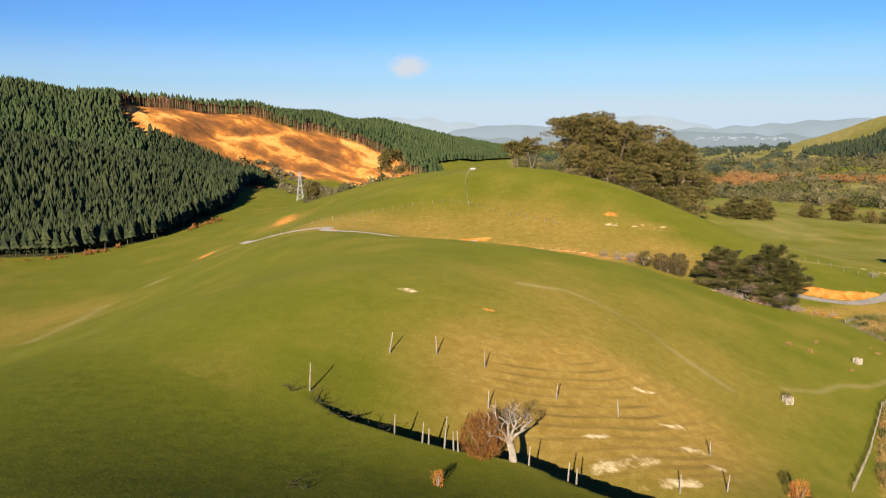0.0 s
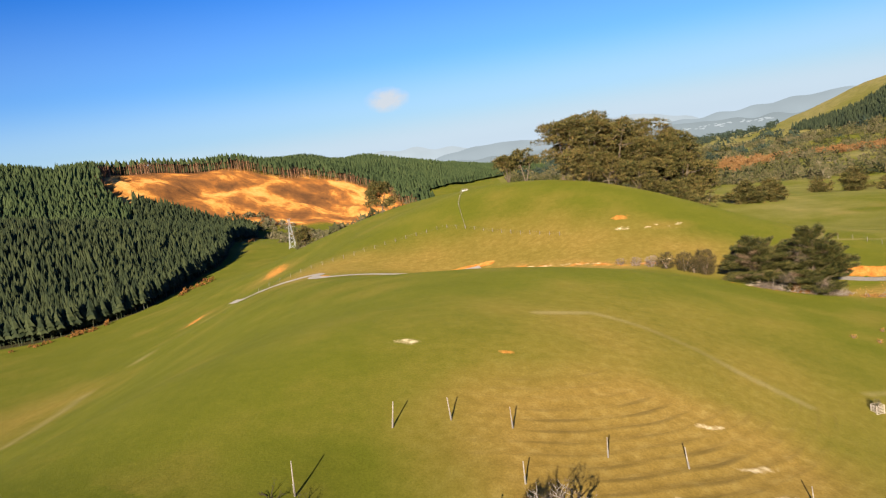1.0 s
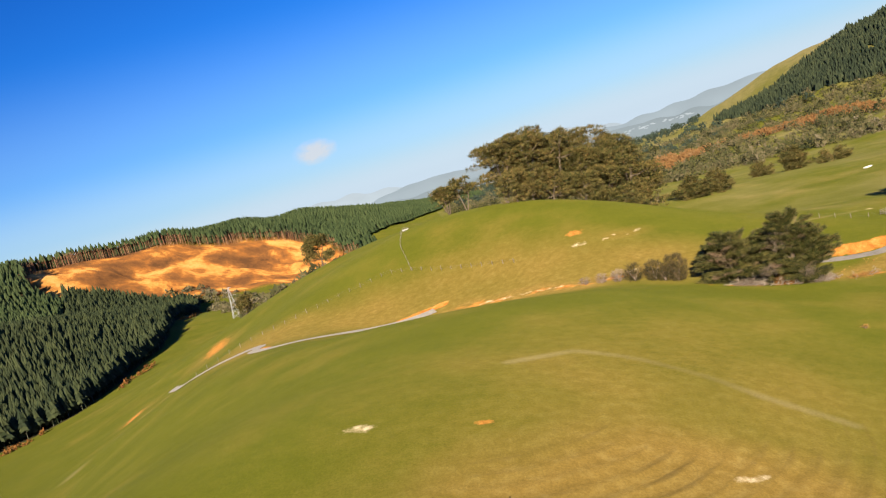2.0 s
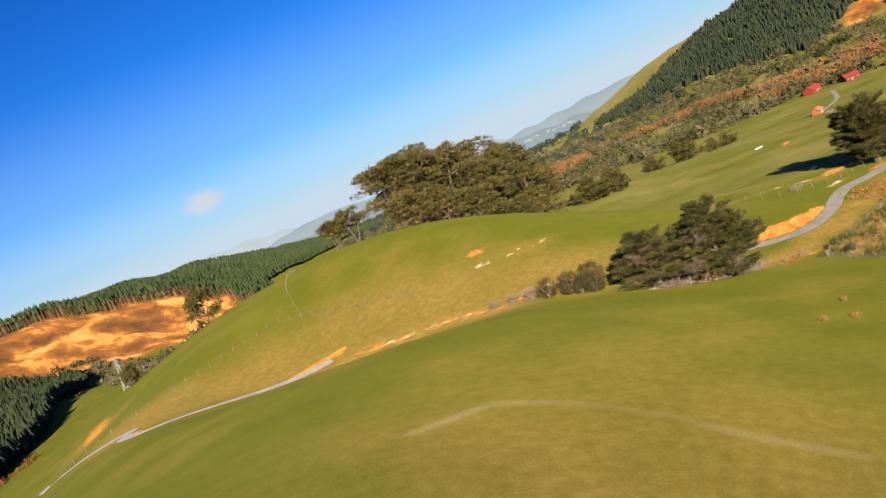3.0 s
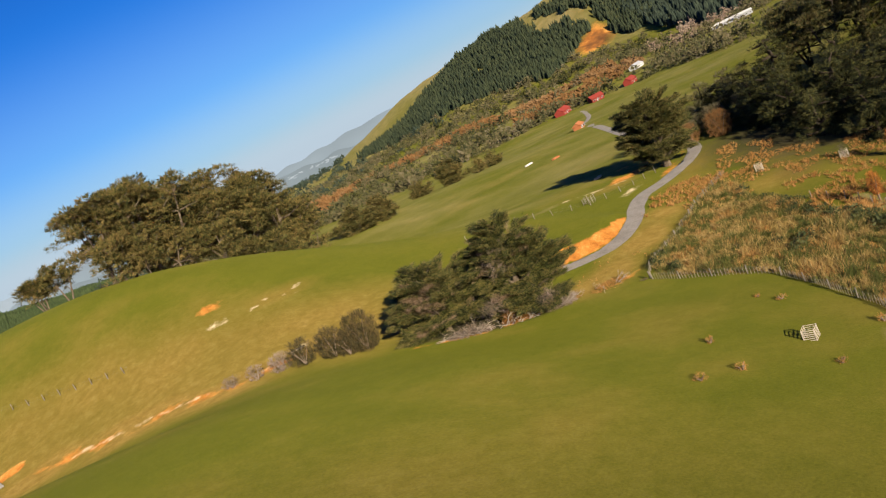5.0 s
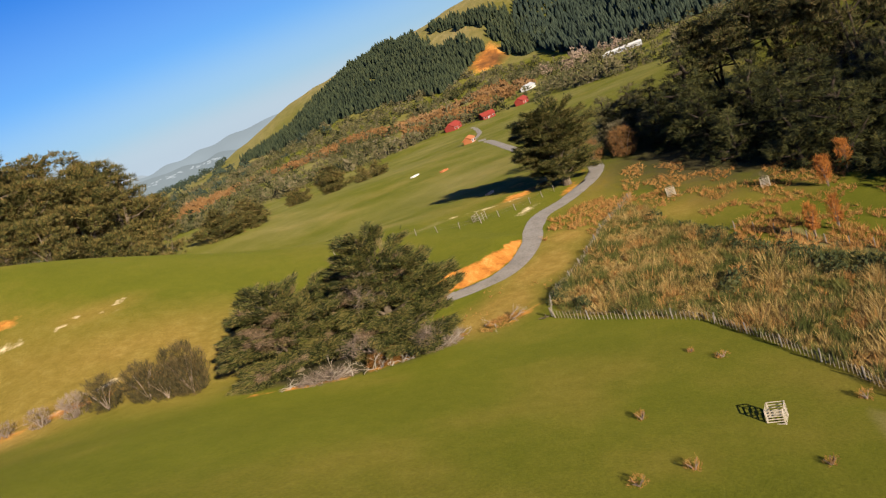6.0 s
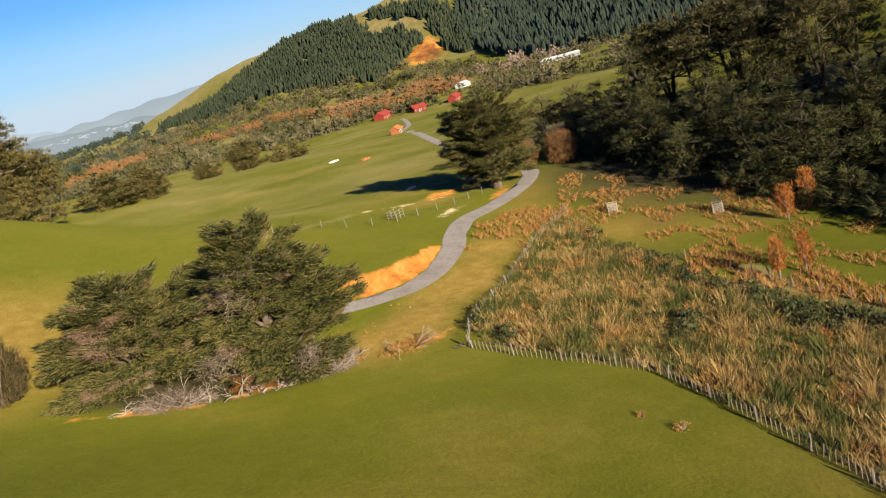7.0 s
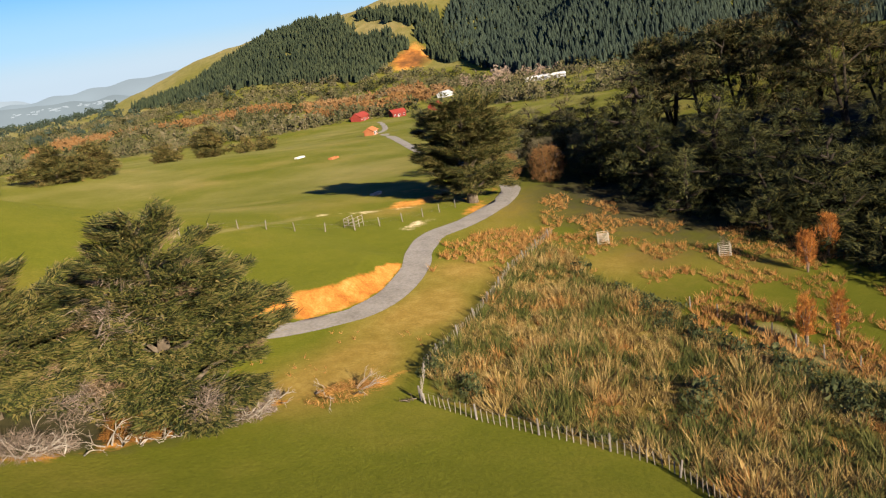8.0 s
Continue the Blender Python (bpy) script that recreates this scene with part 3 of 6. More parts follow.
def sprays(centres, outward, size, blades=7, spread=1.1, width=0.2, droop=0.15, flat=0.6, seed=0):
    """Sprays of leaves: from every centre a fan of slim triangles along its outward way."""
    r = np.random.default_rng(seed)
    n = len(centres)
    o = outward + r.normal(0, 0.25, (n, 3))
    o[:, 2] = o[:, 2] * (1 - flat)
    o /= np.linalg.norm(o, axis=1)[:, None] + 1e-9
    up = np.tile([0.0, 0, 1], (n, 1)) + r.normal(0, 0.3, (n, 3))
    side = np.cross(o, up)
    side /= np.linalg.norm(side, axis=1)[:, None] + 1e-9
    s = size * r.uniform(0.6, 1.35, n)
    V = np.empty((n, blades, 3, 3))
    for b in range(blades):
        a = r.uniform(-spread, spread, n)
        d = o * np.cos(a)[:, None] + side * np.sin(a)[:, None]
        d[:, 2] += r.uniform(-droop * 2, droop, n)
        length = s * r.uniform(0.5, 1.0, n)
        w = np.cross(d, up) * (width * s)[:, None] * 0.5
        root = centres + r.normal(0, 0.18, (n, 3)) * s[:, None]
        V[:, b, 0] = root - w
        V[:, b, 1] = root + w
        V[:, b, 2] = root + d * length[:, None]
    return V.reshape(-1, 3), np.arange(n * blades * 3).reshape(-1, 3)


def pad_points(pads, per_area, seed=0, under=0.25):
    """Points on the upper shells of flattened cushions of foliage (centre, radius, thickness)."""
    r = np.random.default_rng(seed)
    P, O = [], []
    for (c, rad, thick) in pads:
        n = max(4, int(per_area * rad * rad))
        a, q = r.uniform(0, 2 * math.pi, n), np.sqrt(r.uniform(0, 1, n))
        zz = np.sqrt(np.clip(1 - q * q, 0, 1)) * np.where(r.uniform(0, 1, n) < under, -0.5, 1)
        e = np.stack([np.cos(a) * q, np.sin(a) * q, zz], 1)
        P.append(np.array(c) + e * np.array([rad, rad, thick]) * r.uniform(0.8, 1.06, (n, 1)))
        O.append(e + np.array([0, 0, 0.15]))
    return np.concatenate(P), np.concatenate(O)


def limbs_to(pads, trunk_pts, radius, seed, share=1.0):
    """Limbs that leave the trunk and reach the cushions."""
    r = np.random.default_rng(seed)
    out = []
    tp = [Vector(p) for p in trunk_pts]
    for (c, rad, thick) in pads:
        if r.uniform() > share:
            continue
        c = Vector(c)
        k = min(tp, key=lambda p: abs(p.z - (c.z - 0.25 * (c - Vector((p.x, p.y, c.z))).length)))
        mid = k.lerp(c, 0.5) + Vector(r.normal(0, 0.25, 3)) - Vector((0, 0, 0.06 * (c - k).length))
        out.append(tube([k, mid, c], [radius * 0.45, radius * 0.3, radius * 0.1], 5))
    return out


def cypress(name, label, x, y, height, radius, seed, mat, density=26, size=0.9, lean=(0, 0), start=0.12, group="", flatness=0.17, bark=None, z=None, profile=None, tier=1.4, plate=0.75):
    """A broad macrocarpa cypress: short trunk, spreading limbs, tiers of flat cushions of foliage."""
    r = np.random.default_rng(seed)
    root = new(name)
    root.location = (x, y, (G(x, y) if z is None else z) - 0.15)
    trunk = [(lean[0] * k * height, lean[1] * k * height, height * k) for k in (0, 0.12, 0.3, 0.5, 0.7, 0.88)]
    trunk = [(a + r.normal(0, 0.15), b + r.normal(0, 0.15), c) for a, b, c in trunk]
    rad0 = 0.05 * height
    pads = []
    levels = max(5, int(height / tier))
    for i in range(levels):
        k = start + (1 - start) * i / (levels - 1)
        rr = radius * (profile(k) if profile else (0.55 + 0.9 * k if k < 0.35 else 0.87 * (1 - ((k - 0.35) / 0.68) ** 1.6) + 0.06))
        ax, ay = lean[0] * k * height, lean[1] * k * height
        n = max(1, int(2 + 5.5 * rr / radius))
        a0 = r.uniform(0, 6.28)
        for j in range(n):
            a = a0 + 6.283 * j / n + r.normal(0, 0.22)
            q = rr * r.uniform(0.4, 1.15) if n > 1 else 0
            pr = max(0.8, radius * r.uniform(0.17, 0.36)) * (0.6 + 0.4 * rr / radius)
            pads.append(((ax + math.cos(a) * q, ay + math.sin(a) * q, height * k * 0.97 + r.normal(0, 0.3) - 0.1 * q), pr, pr * flatness * r.uniform(0.7, 1.4)))
        if i < levels - 1:
            a = r.uniform(0, 6.28)
            for s in (-1, 1):
                pads.append(((ax + s * math.cos(a) * rr * 0.25, ay + s * math.sin(a) * rr * 0.25, height * k * 0.95), max(0.7, rr * 0.36), rr * 0.36 * flatness))
    part("trunk", mesh_of("trunk", [tube(trunk, [rad0 * q for q in (1.25, 0.95, 0.75, 0.55, 0.35, 0.12)], 8)], bark or MAT_BARK, True), root)
    for limb in limbs_to(pads, trunk, rad0, seed, 0.4):
        part("limb", mesh_of("limb", [limb], bark or MAT_BARK, True), root)
    P, O = pad_points(pads, density, seed)
    part("crown", mesh_of("crown", [sprays(P, O, size, 9, 0.9, 0.13, 0.08, plate, seed)], mat), root)
    return tagged(root, label, "tree", group)


def plume_points(plumes, per_area, seed=0):
    """Points in long flat plumes of foliage (root, way, length, width, thickness), with the way each leaf spray grows."""
    r = np.random.default_rng(seed)
    P, O = [], []
    for root, way, length, width, thick in plumes:
        n = max(6, int(per_area * length * width))
        way = np.array(way) / np.linalg.norm(way)
        side = np.cross(way, [0, 0, 1.0])
        side /= np.linalg.norm(side) + 1e-9
        up = np.cross(side, way)
        s = r.uniform(0, 1, n) ** 0.75
        shape = np.sqrt(np.clip(s * 4, 0, 1)) * np.sqrt(np.clip(1.08 - s, 0, 1)) * 1.15
        u = r.uniform(-1, 1, n) * shape
        v = r.uniform(-0.35, 1, n) * np.sqrt(np.clip(1 - u * u, 0, 1)) * shape
        P.append(np.array(root) + np.outer(s * length, way) + np.outer(u * width, side) + np.outer(v * thick, up) - np.outer(s * s * length * 0.10, [0, 0, 1.0]))
        O.append(np.tile(way, (n, 1)) * 0.9 + np.outer(u * 0.9, side) + np.outer(v * 0.35, up))
    return np.concatenate(P), np.concatenate(O)


def macrocarpa(label, x, y, height, radius, seed, mat, profile, density=30, leaf=0.55, start=0.1, tier=1.05, group="", spread=1.0, gap=0.12, sides=9.5, dead=0.0):
    """An old macrocarpa cypress: short stout trunk, ascending limbs, each ending in a long flat plume of foliage."""
    r = np.random.default_rng(seed)
    root = new("macrocarpa")
    root.location = (x, y, G(x, y) - 0.15)
    trunk = [(r.normal(0, 0.15), r.normal(0, 0.15), height * k) for k in (0, 0.12, 0.3, 0.5, 0.7, 0.88)]
    rad0 = 0.045 * height
    plumes, limbs = [], []
    levels = max(5, int(height / tier))
    for i in range(levels):
        k = start + (0.97 - start) * i / (levels - 1)
        rr = radius * profile(k)
        n = max(3, int(sides * (0.35 + 0.75 * rr / radius)))
        a0 = r.uniform(0, 6.28)
        for j in range(n):
            if r.uniform() < gap:
                continue
            a = a0 + 6.283 * j / n + r.normal(0, 0.2)
            reach = rr * r.uniform(0.58, 1.22)
            rise = math.radians(9 + 32 * k ** 1.5 + r.normal(0, 7))
            q = reach * (r.uniform(0.02, 0.16) if j % 3 == 0 else r.uniform(0.2, 0.45))
            length = max(1.1, reach - q)
            z = height * k * 0.95 + r.normal(0, 0.3) + (q - reach * 0.5) * 0.15
            foot = Vector((math.cos(a) * q, math.sin(a) * q, z))
            way = Vector((math.cos(a + r.normal(0, 0.15)) * math.cos(rise), math.sin(a + r.normal(0, 0.15)) * math.cos(rise), math.sin(rise)))
            plumes.append((tuple(foot), tuple(way), length, length * r.uniform(0.20, 0.32) * spread + 0.25, length * 0.04 + 0.08))
            # shorter side fronds off the main plume
            for s in (-1, 1):
                b = a + s * r.uniform(0.45, 0.9)
                w = Vector((math.cos(b) * math.cos(rise), math.sin(b) * math.cos(rise), math.sin(rise) + 0.06))
                plumes.append((tuple(foot + way * length * r.uniform(0.25, 0.55)), tuple(w), length * r.uniform(0.4, 0.62), length * 0.14 * spread + 0.2, length * 0.035 + 0.08))
            if r.uniform() < 0.42:
                t = min(trunk, key=lambda p: abs(p[2] - (z - 0.35 * q - 0.5)))
                limbs.append(tube([t, foot.lerp(Vector(t), 0.4) - Vector((0, 0, 0.1 * q)), foot, foot + way * length * 0.75], [rad0 * 0.42, rad0 * 0.3, rad0 * 0.2, rad0 * 0.05], 5))
    part("trunk", mesh_of("trunk", [tube(trunk, [rad0 * q for q in (1.35, 1.0, 0.75, 0.4, 0.2, 0.06)], 8)], MAT_BARK, True), root)
    for limb in limbs:
        part("limb", mesh_of("limb", [limb], MAT_BARK, True), root)
    brown = [p for p in plumes if r.uniform() < dead and p[0][2] < height * 0.8]
    plumes = [p for p in plumes if p not in brown]
    if brown:
        P, O = plume_points(brown, density * 0.7, seed + 1)
        tagged(part("dead_foliage", mesh_of("dead_foliage", [sprays(P, O, leaf, 6, 0.6, 0.08, 0.1, 0.3, seed)], MAT_DEAD_LEAF), root, "brown dead foliage"), kind="stuff")
    P, O = plume_points(plumes, density, seed)
    part("crown", mesh_of("crown", [sprays(P, O, leaf, 6, 0.42, 0.13, 0.03, 0.5, seed)], mat), root)
    return tagged(root, label, "tree", group)


def umbrella_pine(name, label, x, y, height, radius, seed, mat, density=7.0, size=1.5, clear=0.45, group="", leanx=0.0, bark=None):
    """A tall old pine: bare forking trunks, a wide domed crown of cushions at the top."""
    r = np.random.default_rng(seed)
    root = new(name)
    root.location = (x, y, G(x, y) - 0.2)
    out, pads = [], []
    forks = int(r.integers(2, 5))
    base = [(0, 0, 0), (leanx * 1.0, 0, height * 0.12), (leanx * 2.0, 0, height * 0.24)]
    out.append(tube(base, [0.028 * height, 0.022 * height, 0.018 * height], 7))
    for f in range(forks):
        a = 6.283 * f / forks + r.normal(0, 0.4)
        d = radius * r.uniform(0.25, 0.6)
        top = (leanx * 3 + math.cos(a) * d, math.sin(a) * d, height * r.uniform(0.74, 0.9))
        mid = (leanx * 2.5 + math.cos(a) * d * 0.5, math.sin(a) * d * 0.5, height * 0.5)
        stem = [base[-1], mid, top]
        out.append(tube(stem, [0.016 * height, 0.012 * height, 0.004 * height], 6))
        mine = []
        for j in range(int(r.integers(13, 19))):
            k = clear + (1 - clear) * r.uniform(0, 1) ** 0.7
            dome = radius * math.sqrt(max(0.05, 1 - ((k - clear - 0.08) / (1.02 - clear)) ** 2)) if k > clear + 0.08 else radius * 0.8
            q, b = dome * math.sqrt(r.uniform(0.05, 1)) * 0.95, a + r.normal(0, 0.75)
            pr = radius * r.uniform(0.2, 0.36)
            mine.append(((leanx * 3 + math.cos(b) * q, math.sin(b) * q, height * k * 0.96), pr, pr * r.uniform(0.34, 0.6)))
        out += limbs_to(mine, stem + [tuple(Vector(mid).lerp(Vector(top), 0.5))], 0.02 * height, seed + f, 0.5)
        pads += mine
    part("trunk", mesh_of("trunk", out[:1], bark or MAT_BARK, True), root)
    for limb in out[1:]:
        part("limb", mesh_of("limb", [limb], bark or MAT_BARK, True), root)
    P, O = pad_points(pads, density, seed, 0.3)
    part("crown", mesh_of("crown", [sprays(P, O, size, 7, 0.8, 0.2, 0.08, 0.3, seed)], mat), root)
    return tagged(root, label, "tree", group)


def conifer_stand(name, places, heights, label, mat, group="", tiers=5, clear=0.10, full=0.19):
    """A plantation of many young pines in one mesh: slim trunks, ragged star-shaped tiers."""
    n = len(places)
    r = np.random.default_rng(n)
    star = 5
    V, F = [], []
    for i in range(tiers):
        step = (0.95 - clear) / tiers
        k0, k1 = clear + step * i, clear + step * (i + 2.5)
        rad = full * (1 - (i / tiers) ** 1.35) + 0.02
        base = len(V)
        V.append((0, 0, min(k1, 1.0)))
        for j in range(star):
            for q, drop in ((1.0, 0.0), (0.68, 0.04)):
                a = 6.283 * (j + (0.5 if q < 1 else 0)) / star + i
                V.append((math.cos(a) * rad * q, math.sin(a) * rad * q, k0 + drop))
        for j in range(star * 2):
            F.append((base, base + 1 + j, base + 1 + (j + 1) % (star * 2)))
    base = len(V)
    for k, q in ((0.0, 0.016), (0.3, 0.010)) if tiers > 2 else ():
        for j in range(3):
            V.append((math.cos(2.1 * j) * q, math.sin(2.1 * j) * q, k))
    for j in range(3 if tiers > 2 else 0):
        a, b = base + j, base + (j + 1) % 3
        F += [(a, b, b + 3), (a, b + 3, a + 3)]
    V, F = np.array(V), np.array(F)
    a = r.uniform(0, 6.28, n)
    jit = r.normal(1, 0.10, (n, len(V)))
    wide = r.uniform(0.85, 1.25, n) * heights
    x = (V[:, 0] * np.cos(a)[:, None] - V[:, 1] * np.sin(a)[:, None]) * jit * wide[:, None] + places[:, 0:1]
    y = (V[:, 0] * np.sin(a)[:, None] + V[:, 1] * np.cos(a)[:, None]) * jit * wide[:, None] + places[:, 1:2]
    z = V[:, 2] * heights[:, None] * (0.97 + 0.03 * jit) + land(places[:, 0], places[:, 1])[:, None] - 0.3
    allv = np.stack([x, y, z], -1).reshape(-1, 3)
    allf = (F[None] + (np.arange(n) * len(V))[:, None, None]).reshape(-1, 3)
    m = mesh_of(name, [(allv, allf)], mat)
    return tagged(new(name, m), label, "trees", group, "stuff")


def trunk_rows(name, places, heights, label, mat, radius=0.3):
    """The bare trunks along a forest's edge, in one mesh."""
    n = len(places)
    a = np.array([0, 2.094, 4.189])
    z0 = land(places[:, 0], places[:, 1])
    V = np.empty((n, 6, 3))
    for i, (k, q) in enumerate(((0.0, 1.0), (1.0, 0.6))):
        V[:, 3 * i:3 * i + 3, 0] = places[:, 0:1] + np.cos(a) * radius * q
        V[:, 3 * i:3 * i + 3, 1] = places[:, 1:2] + np.sin(a) * radius * q
        V[:, 3 * i:3 * i + 3, 2] = (z0 - 0.4 + k * heights)[:, None]
    F = np.array([(0, 1, 4, 3), (1, 2, 5, 4), (2, 0, 3, 5)])
    m = mesh_of(name, [(V.reshape(-1, 3), (F[None] + (np.arange(n) * 6)[:, None, None]).reshape(-1, 4))], mat)
    return tagged(new(name, m), label, "tree trunks", "", "stuff")


def bush_field(name, places, radii, label, mat, leaves=44, tall=0.8, leaf=0.45, kind="stuff", category="bushes"):
    """Many bushes in one mesh, each a loose cloud of leaves."""
    n = len(places)
    r = np.random.default_rng(n + 3)
    e = r.normal(0, 1, (n, leaves, 3))
    e /= np.linalg.norm(e, axis=2)[:, :, None]
    e[:, :, 2] = np.abs(e[:, :, 2]) * 1.1 - 0.1
    rr = radii[:, None] * r.uniform(0.55, 1.05, (n, leaves))
    c = e * rr[:, :, None] * np.array([1, 1, tall])
    c[:, :, 0] += places[:, 0:1]
    c[:, :, 1] += places[:, 1:2]
    c[:, :, 2] += (land(places[:, 0], places[:, 1]) + 0.15 * radii)[:, None]
    t1, t2 = r.normal(0, 1, (n, leaves, 3)), r.normal(0, 1, (n, leaves, 3))
    s = (radii[:, None] * leaf * r.uniform(0.5, 1.2, (n, leaves)))[:, :, None]
    V = np.stack([c - t1 * s * 0.5, c + t1 * s * 0.5, c + t2 * s * 0.8 + e * s * 0.5], 2).reshape(-1, 3)
    m = mesh_of(name, [(V, np.arange(len(V)).reshape(-1, 3))], mat)
    return tagged(new(name, m), label, category, "", kind)


def tuft_field(name, places, heights, label, mat, blades=7, spread=0.45, width=0.12, category="grass"):
    """Tufts of upright, arching blades in one mesh."""
    n = len(places)
    r = np.random.default_rng(n + 5)
    a = r.uniform(0, 6.28, (n, blades))
    h = heights[:, None] * r.uniform(0.55, 1.1, (n, blades))
    out = h * spread * r.uniform(0.2, 1.0, (n, blades))
    gx_, gy_ = places[:, 0:1] + np.cos(a) * 0.15 * heights[:, None], places[:, 1:2] + np.sin(a) * 0.15 * heights[:, None]
    gz_ = land(places[:, 0], places[:, 1])[:, None] - 0.05 + 0 * a
    w = width * h
    V = np.empty((n, blades, 3, 3))
    V[:, :, 0] = np.stack([gx_ - np.sin(a) * w, gy_ + np.cos(a) * w, gz_], -1)
    V[:, :, 1] = np.stack([gx_ + np.sin(a) * w, gy_ - np.cos(a) * w, gz_], -1)
    V[:, :, 2] = np.stack([gx_ + np.cos(a) * out, gy_ + np.sin(a) * out, gz_ + h], -1)
    m = mesh_of(name, [(V.reshape(-1, 3), np.arange(n * blades * 3).reshape(-1, 3))], mat)
    return tagged(new(name, m), label, category, "", "stuff")


def scatter(x0, x1, y0, y1, step, keep, seed):
    """Jittered grid of places for which keep(x, y, chance) holds."""
    r = np.random.default_rng(seed)
    px, py = np.meshgrid(np.arange(x0, x1, step), np.arange(y0, y1, step))
    px, py = px.ravel() + r.uniform(-0.45, 0.45, px.size) * step, py.ravel() + r.uniform(-0.45, 0.45, py.size) * step
    ok = keep(px, py, r.uniform(0, 1, px.size))
    return np.stack([px[ok], py[ok]], 1)


def ribbon(name, pts, width, lift, mat, label, category, crown=0.05, steps=4):
    """A smooth strip laid on the ground along a line."""
    p = np.array(pts, float)
    t = np.arange(len(p))
    fine = np.linspace(0, len(p) - 1, (len(p) - 1) * steps + 1)
    # Catmull-Rom through the points
    q = []
    for f in fine:
        i = min(int(f), len(p) - 2)
        u = f - i
        a, b, c, d = p[max(i - 1, 0)], p[i], p[i + 1], p[min(i + 2, len(p) - 1)]
        q.append(0.5 * (2 * b + (c - a) * u + (2 * a - 5 * b + 4 * c - d) * u * u + (3 * b - a - 3 * c + d) * u ** 3))
    q = np.array(q)
    d = np.gradient(q, axis=0)
    nrm = np.stack([-d[:, 1], d[:, 0]], 1)
    nrm /= np.linalg.norm(nrm, axis=1)[:, None]
    cross = [(-0.5, -0.25), (-0.47, 0.0), (-0.25, 0.6), (0.0, 1.0), (0.25, 0.6), (0.47, 0.0), (0.5, -0.25)]
    rows = []
    for k, (s, h) in enumerate(cross):
        edge = wob(q[:, 0], q[:, 1], 2.3, k * 1.0) * 0.14 * (abs(s) > 0.4)
        xy = q + nrm * (s * width + edge * np.sign(s))[:, None]
        rows.append(np.column_stack([xy, land(xy[:, 0], xy[:, 1]) + lift + h * crown]))
    V = np.stack(rows, 1).reshape(-1, 3)
    n = len(cross)
    F = [[i * n + k, i * n + k + 1, (i + 1) * n + k + 1, (i + 1) * n + k] for i in range(len(q) - 1) for k in range(n - 1)]
    return tagged(new(name, mesh_of(name, [(V, F)], mat, True)), label, category, kind="structure")

# ---- far hills, plantations and scrub ----


def stand_a(x, y, c):
    s = side_of(x, y, FOREST_EDGE)
    return (s > 1) & (s < np.where(y > 620, 120, 200)) & (c < 0.97) & (y < 930)


A_TREES = scatter(-640, -150, 290, 940, 3.7, stand_a, 11)
A_EDGE = side_of(A_TREES[:, 0], A_TREES[:, 1], FOREST_EDGE) < 7
conifer_stand("pine_plantation", A_TREES[~A_EDGE], 14.5 * rng.uniform(0.84, 1.12, int((~A_EDGE).sum())), "dense dark green pine plantation on the valley side", MAT_CONIFER, tiers=3, full=0.165)
conifer_stand("plantation_edge", A_TREES[A_EDGE], 14.5 * rng.uniform(0.84, 1.12, int(A_EDGE.sum())), "tall pines with bare lower trunks along the plantation's edge", MAT_CONIFER, clear=0.3)
trunk_rows("plantation_trunks", A_TREES[A_EDGE], np.full(int(A_EDGE.sum()), 6.0), "pale bare trunks along the plantation's edge", MAT_PALE_BARK, 0.16)


def stand_b(x, y, c):
    d, h = along(x, y, CRESTS[1][0])
    low = line_gap(x, y, SCAR) < 86 + 14 * wob(x, y, 26, 2) * -1
    front = side_of(x, y, SCAR)
    return (d < 215) & ~low & ~((front < 0) & (line_gap(x, y, SCAR) < 190) & (x > -330)) & (y < 2050) & (c < 0.96) & (side_of(x, y, FOREST_EDGE) > -40 + 0 * x)


BEHIND = [(a, b) for a, b, _ in CRESTS[1][0]]
B_TREES = scatter(-850, 230, 620, 2060, 4.9, lambda x, y, c: stand_b(x, y, c) | ((along(x, y, CRESTS[1][0])[0] < 190) & (y > 1130) & (c < 0.96) & (line_gap(x, y, SCAR) > 100)), 12)
B_TREES = B_TREES[(side_of(B_TREES[:, 0], B_TREES[:, 1], BEHIND) < np.where(line_gap(B_TREES[:, 0], B_TREES[:, 1], SCAR) < 190, 90, 22)) & (B_TREES[:, 1] < 1900)]
B_EDGE = (line_gap(B_TREES[:, 0], B_TREES[:, 1], SCAR) < 118) & (side_of(B_TREES[:, 0], B_TREES[:, 1], SCAR) > -40)
conifer_stand("ridge_plantation", B_TREES[~B_EDGE], 14.5 * rng.uniform(0.92, 1.06, int((~B_EDGE).sum())), "mature pine plantation along the far ridge above a felled slope", MAT_RIDGE_CONIFER, tiers=2, clear=0.25, full=0.19)
E_TREES = scatter(-520, 0, 850, 1330, 5.0, lambda x, y, c: (line_gap(x, y, SCAR) > 86 - 14 * wob(x, y, 26, 2)) & (line_gap(x, y, SCAR) < 122) & (side_of(x, y, SCAR) > -40), 15)
E_BACK = line_gap(E_TREES[:, 0], E_TREES[:, 1], SCAR) > 93 - 14 * wob(E_TREES[:, 0], E_TREES[:, 1], 26, 2)
conifer_stand("felling_margin", E_TREES[E_BACK], 19 * rng.uniform(0.9, 1.06, int(E_BACK.sum())), "pines close behind the felled slope's edge", MAT_RIDGE_CONIFER, tiers=2, clear=0.1, full=0.17)
E_TREES = E_TREES[~E_BACK]
conifer_stand("felling_edge", E_TREES, 21 * rng.uniform(0.88, 1.06, len(E_TREES)), "tall bare-trunked pines along the top of the felled slope", MAT_RIDGE_CONIFER, tiers=2, clear=0.55, full=0.15)
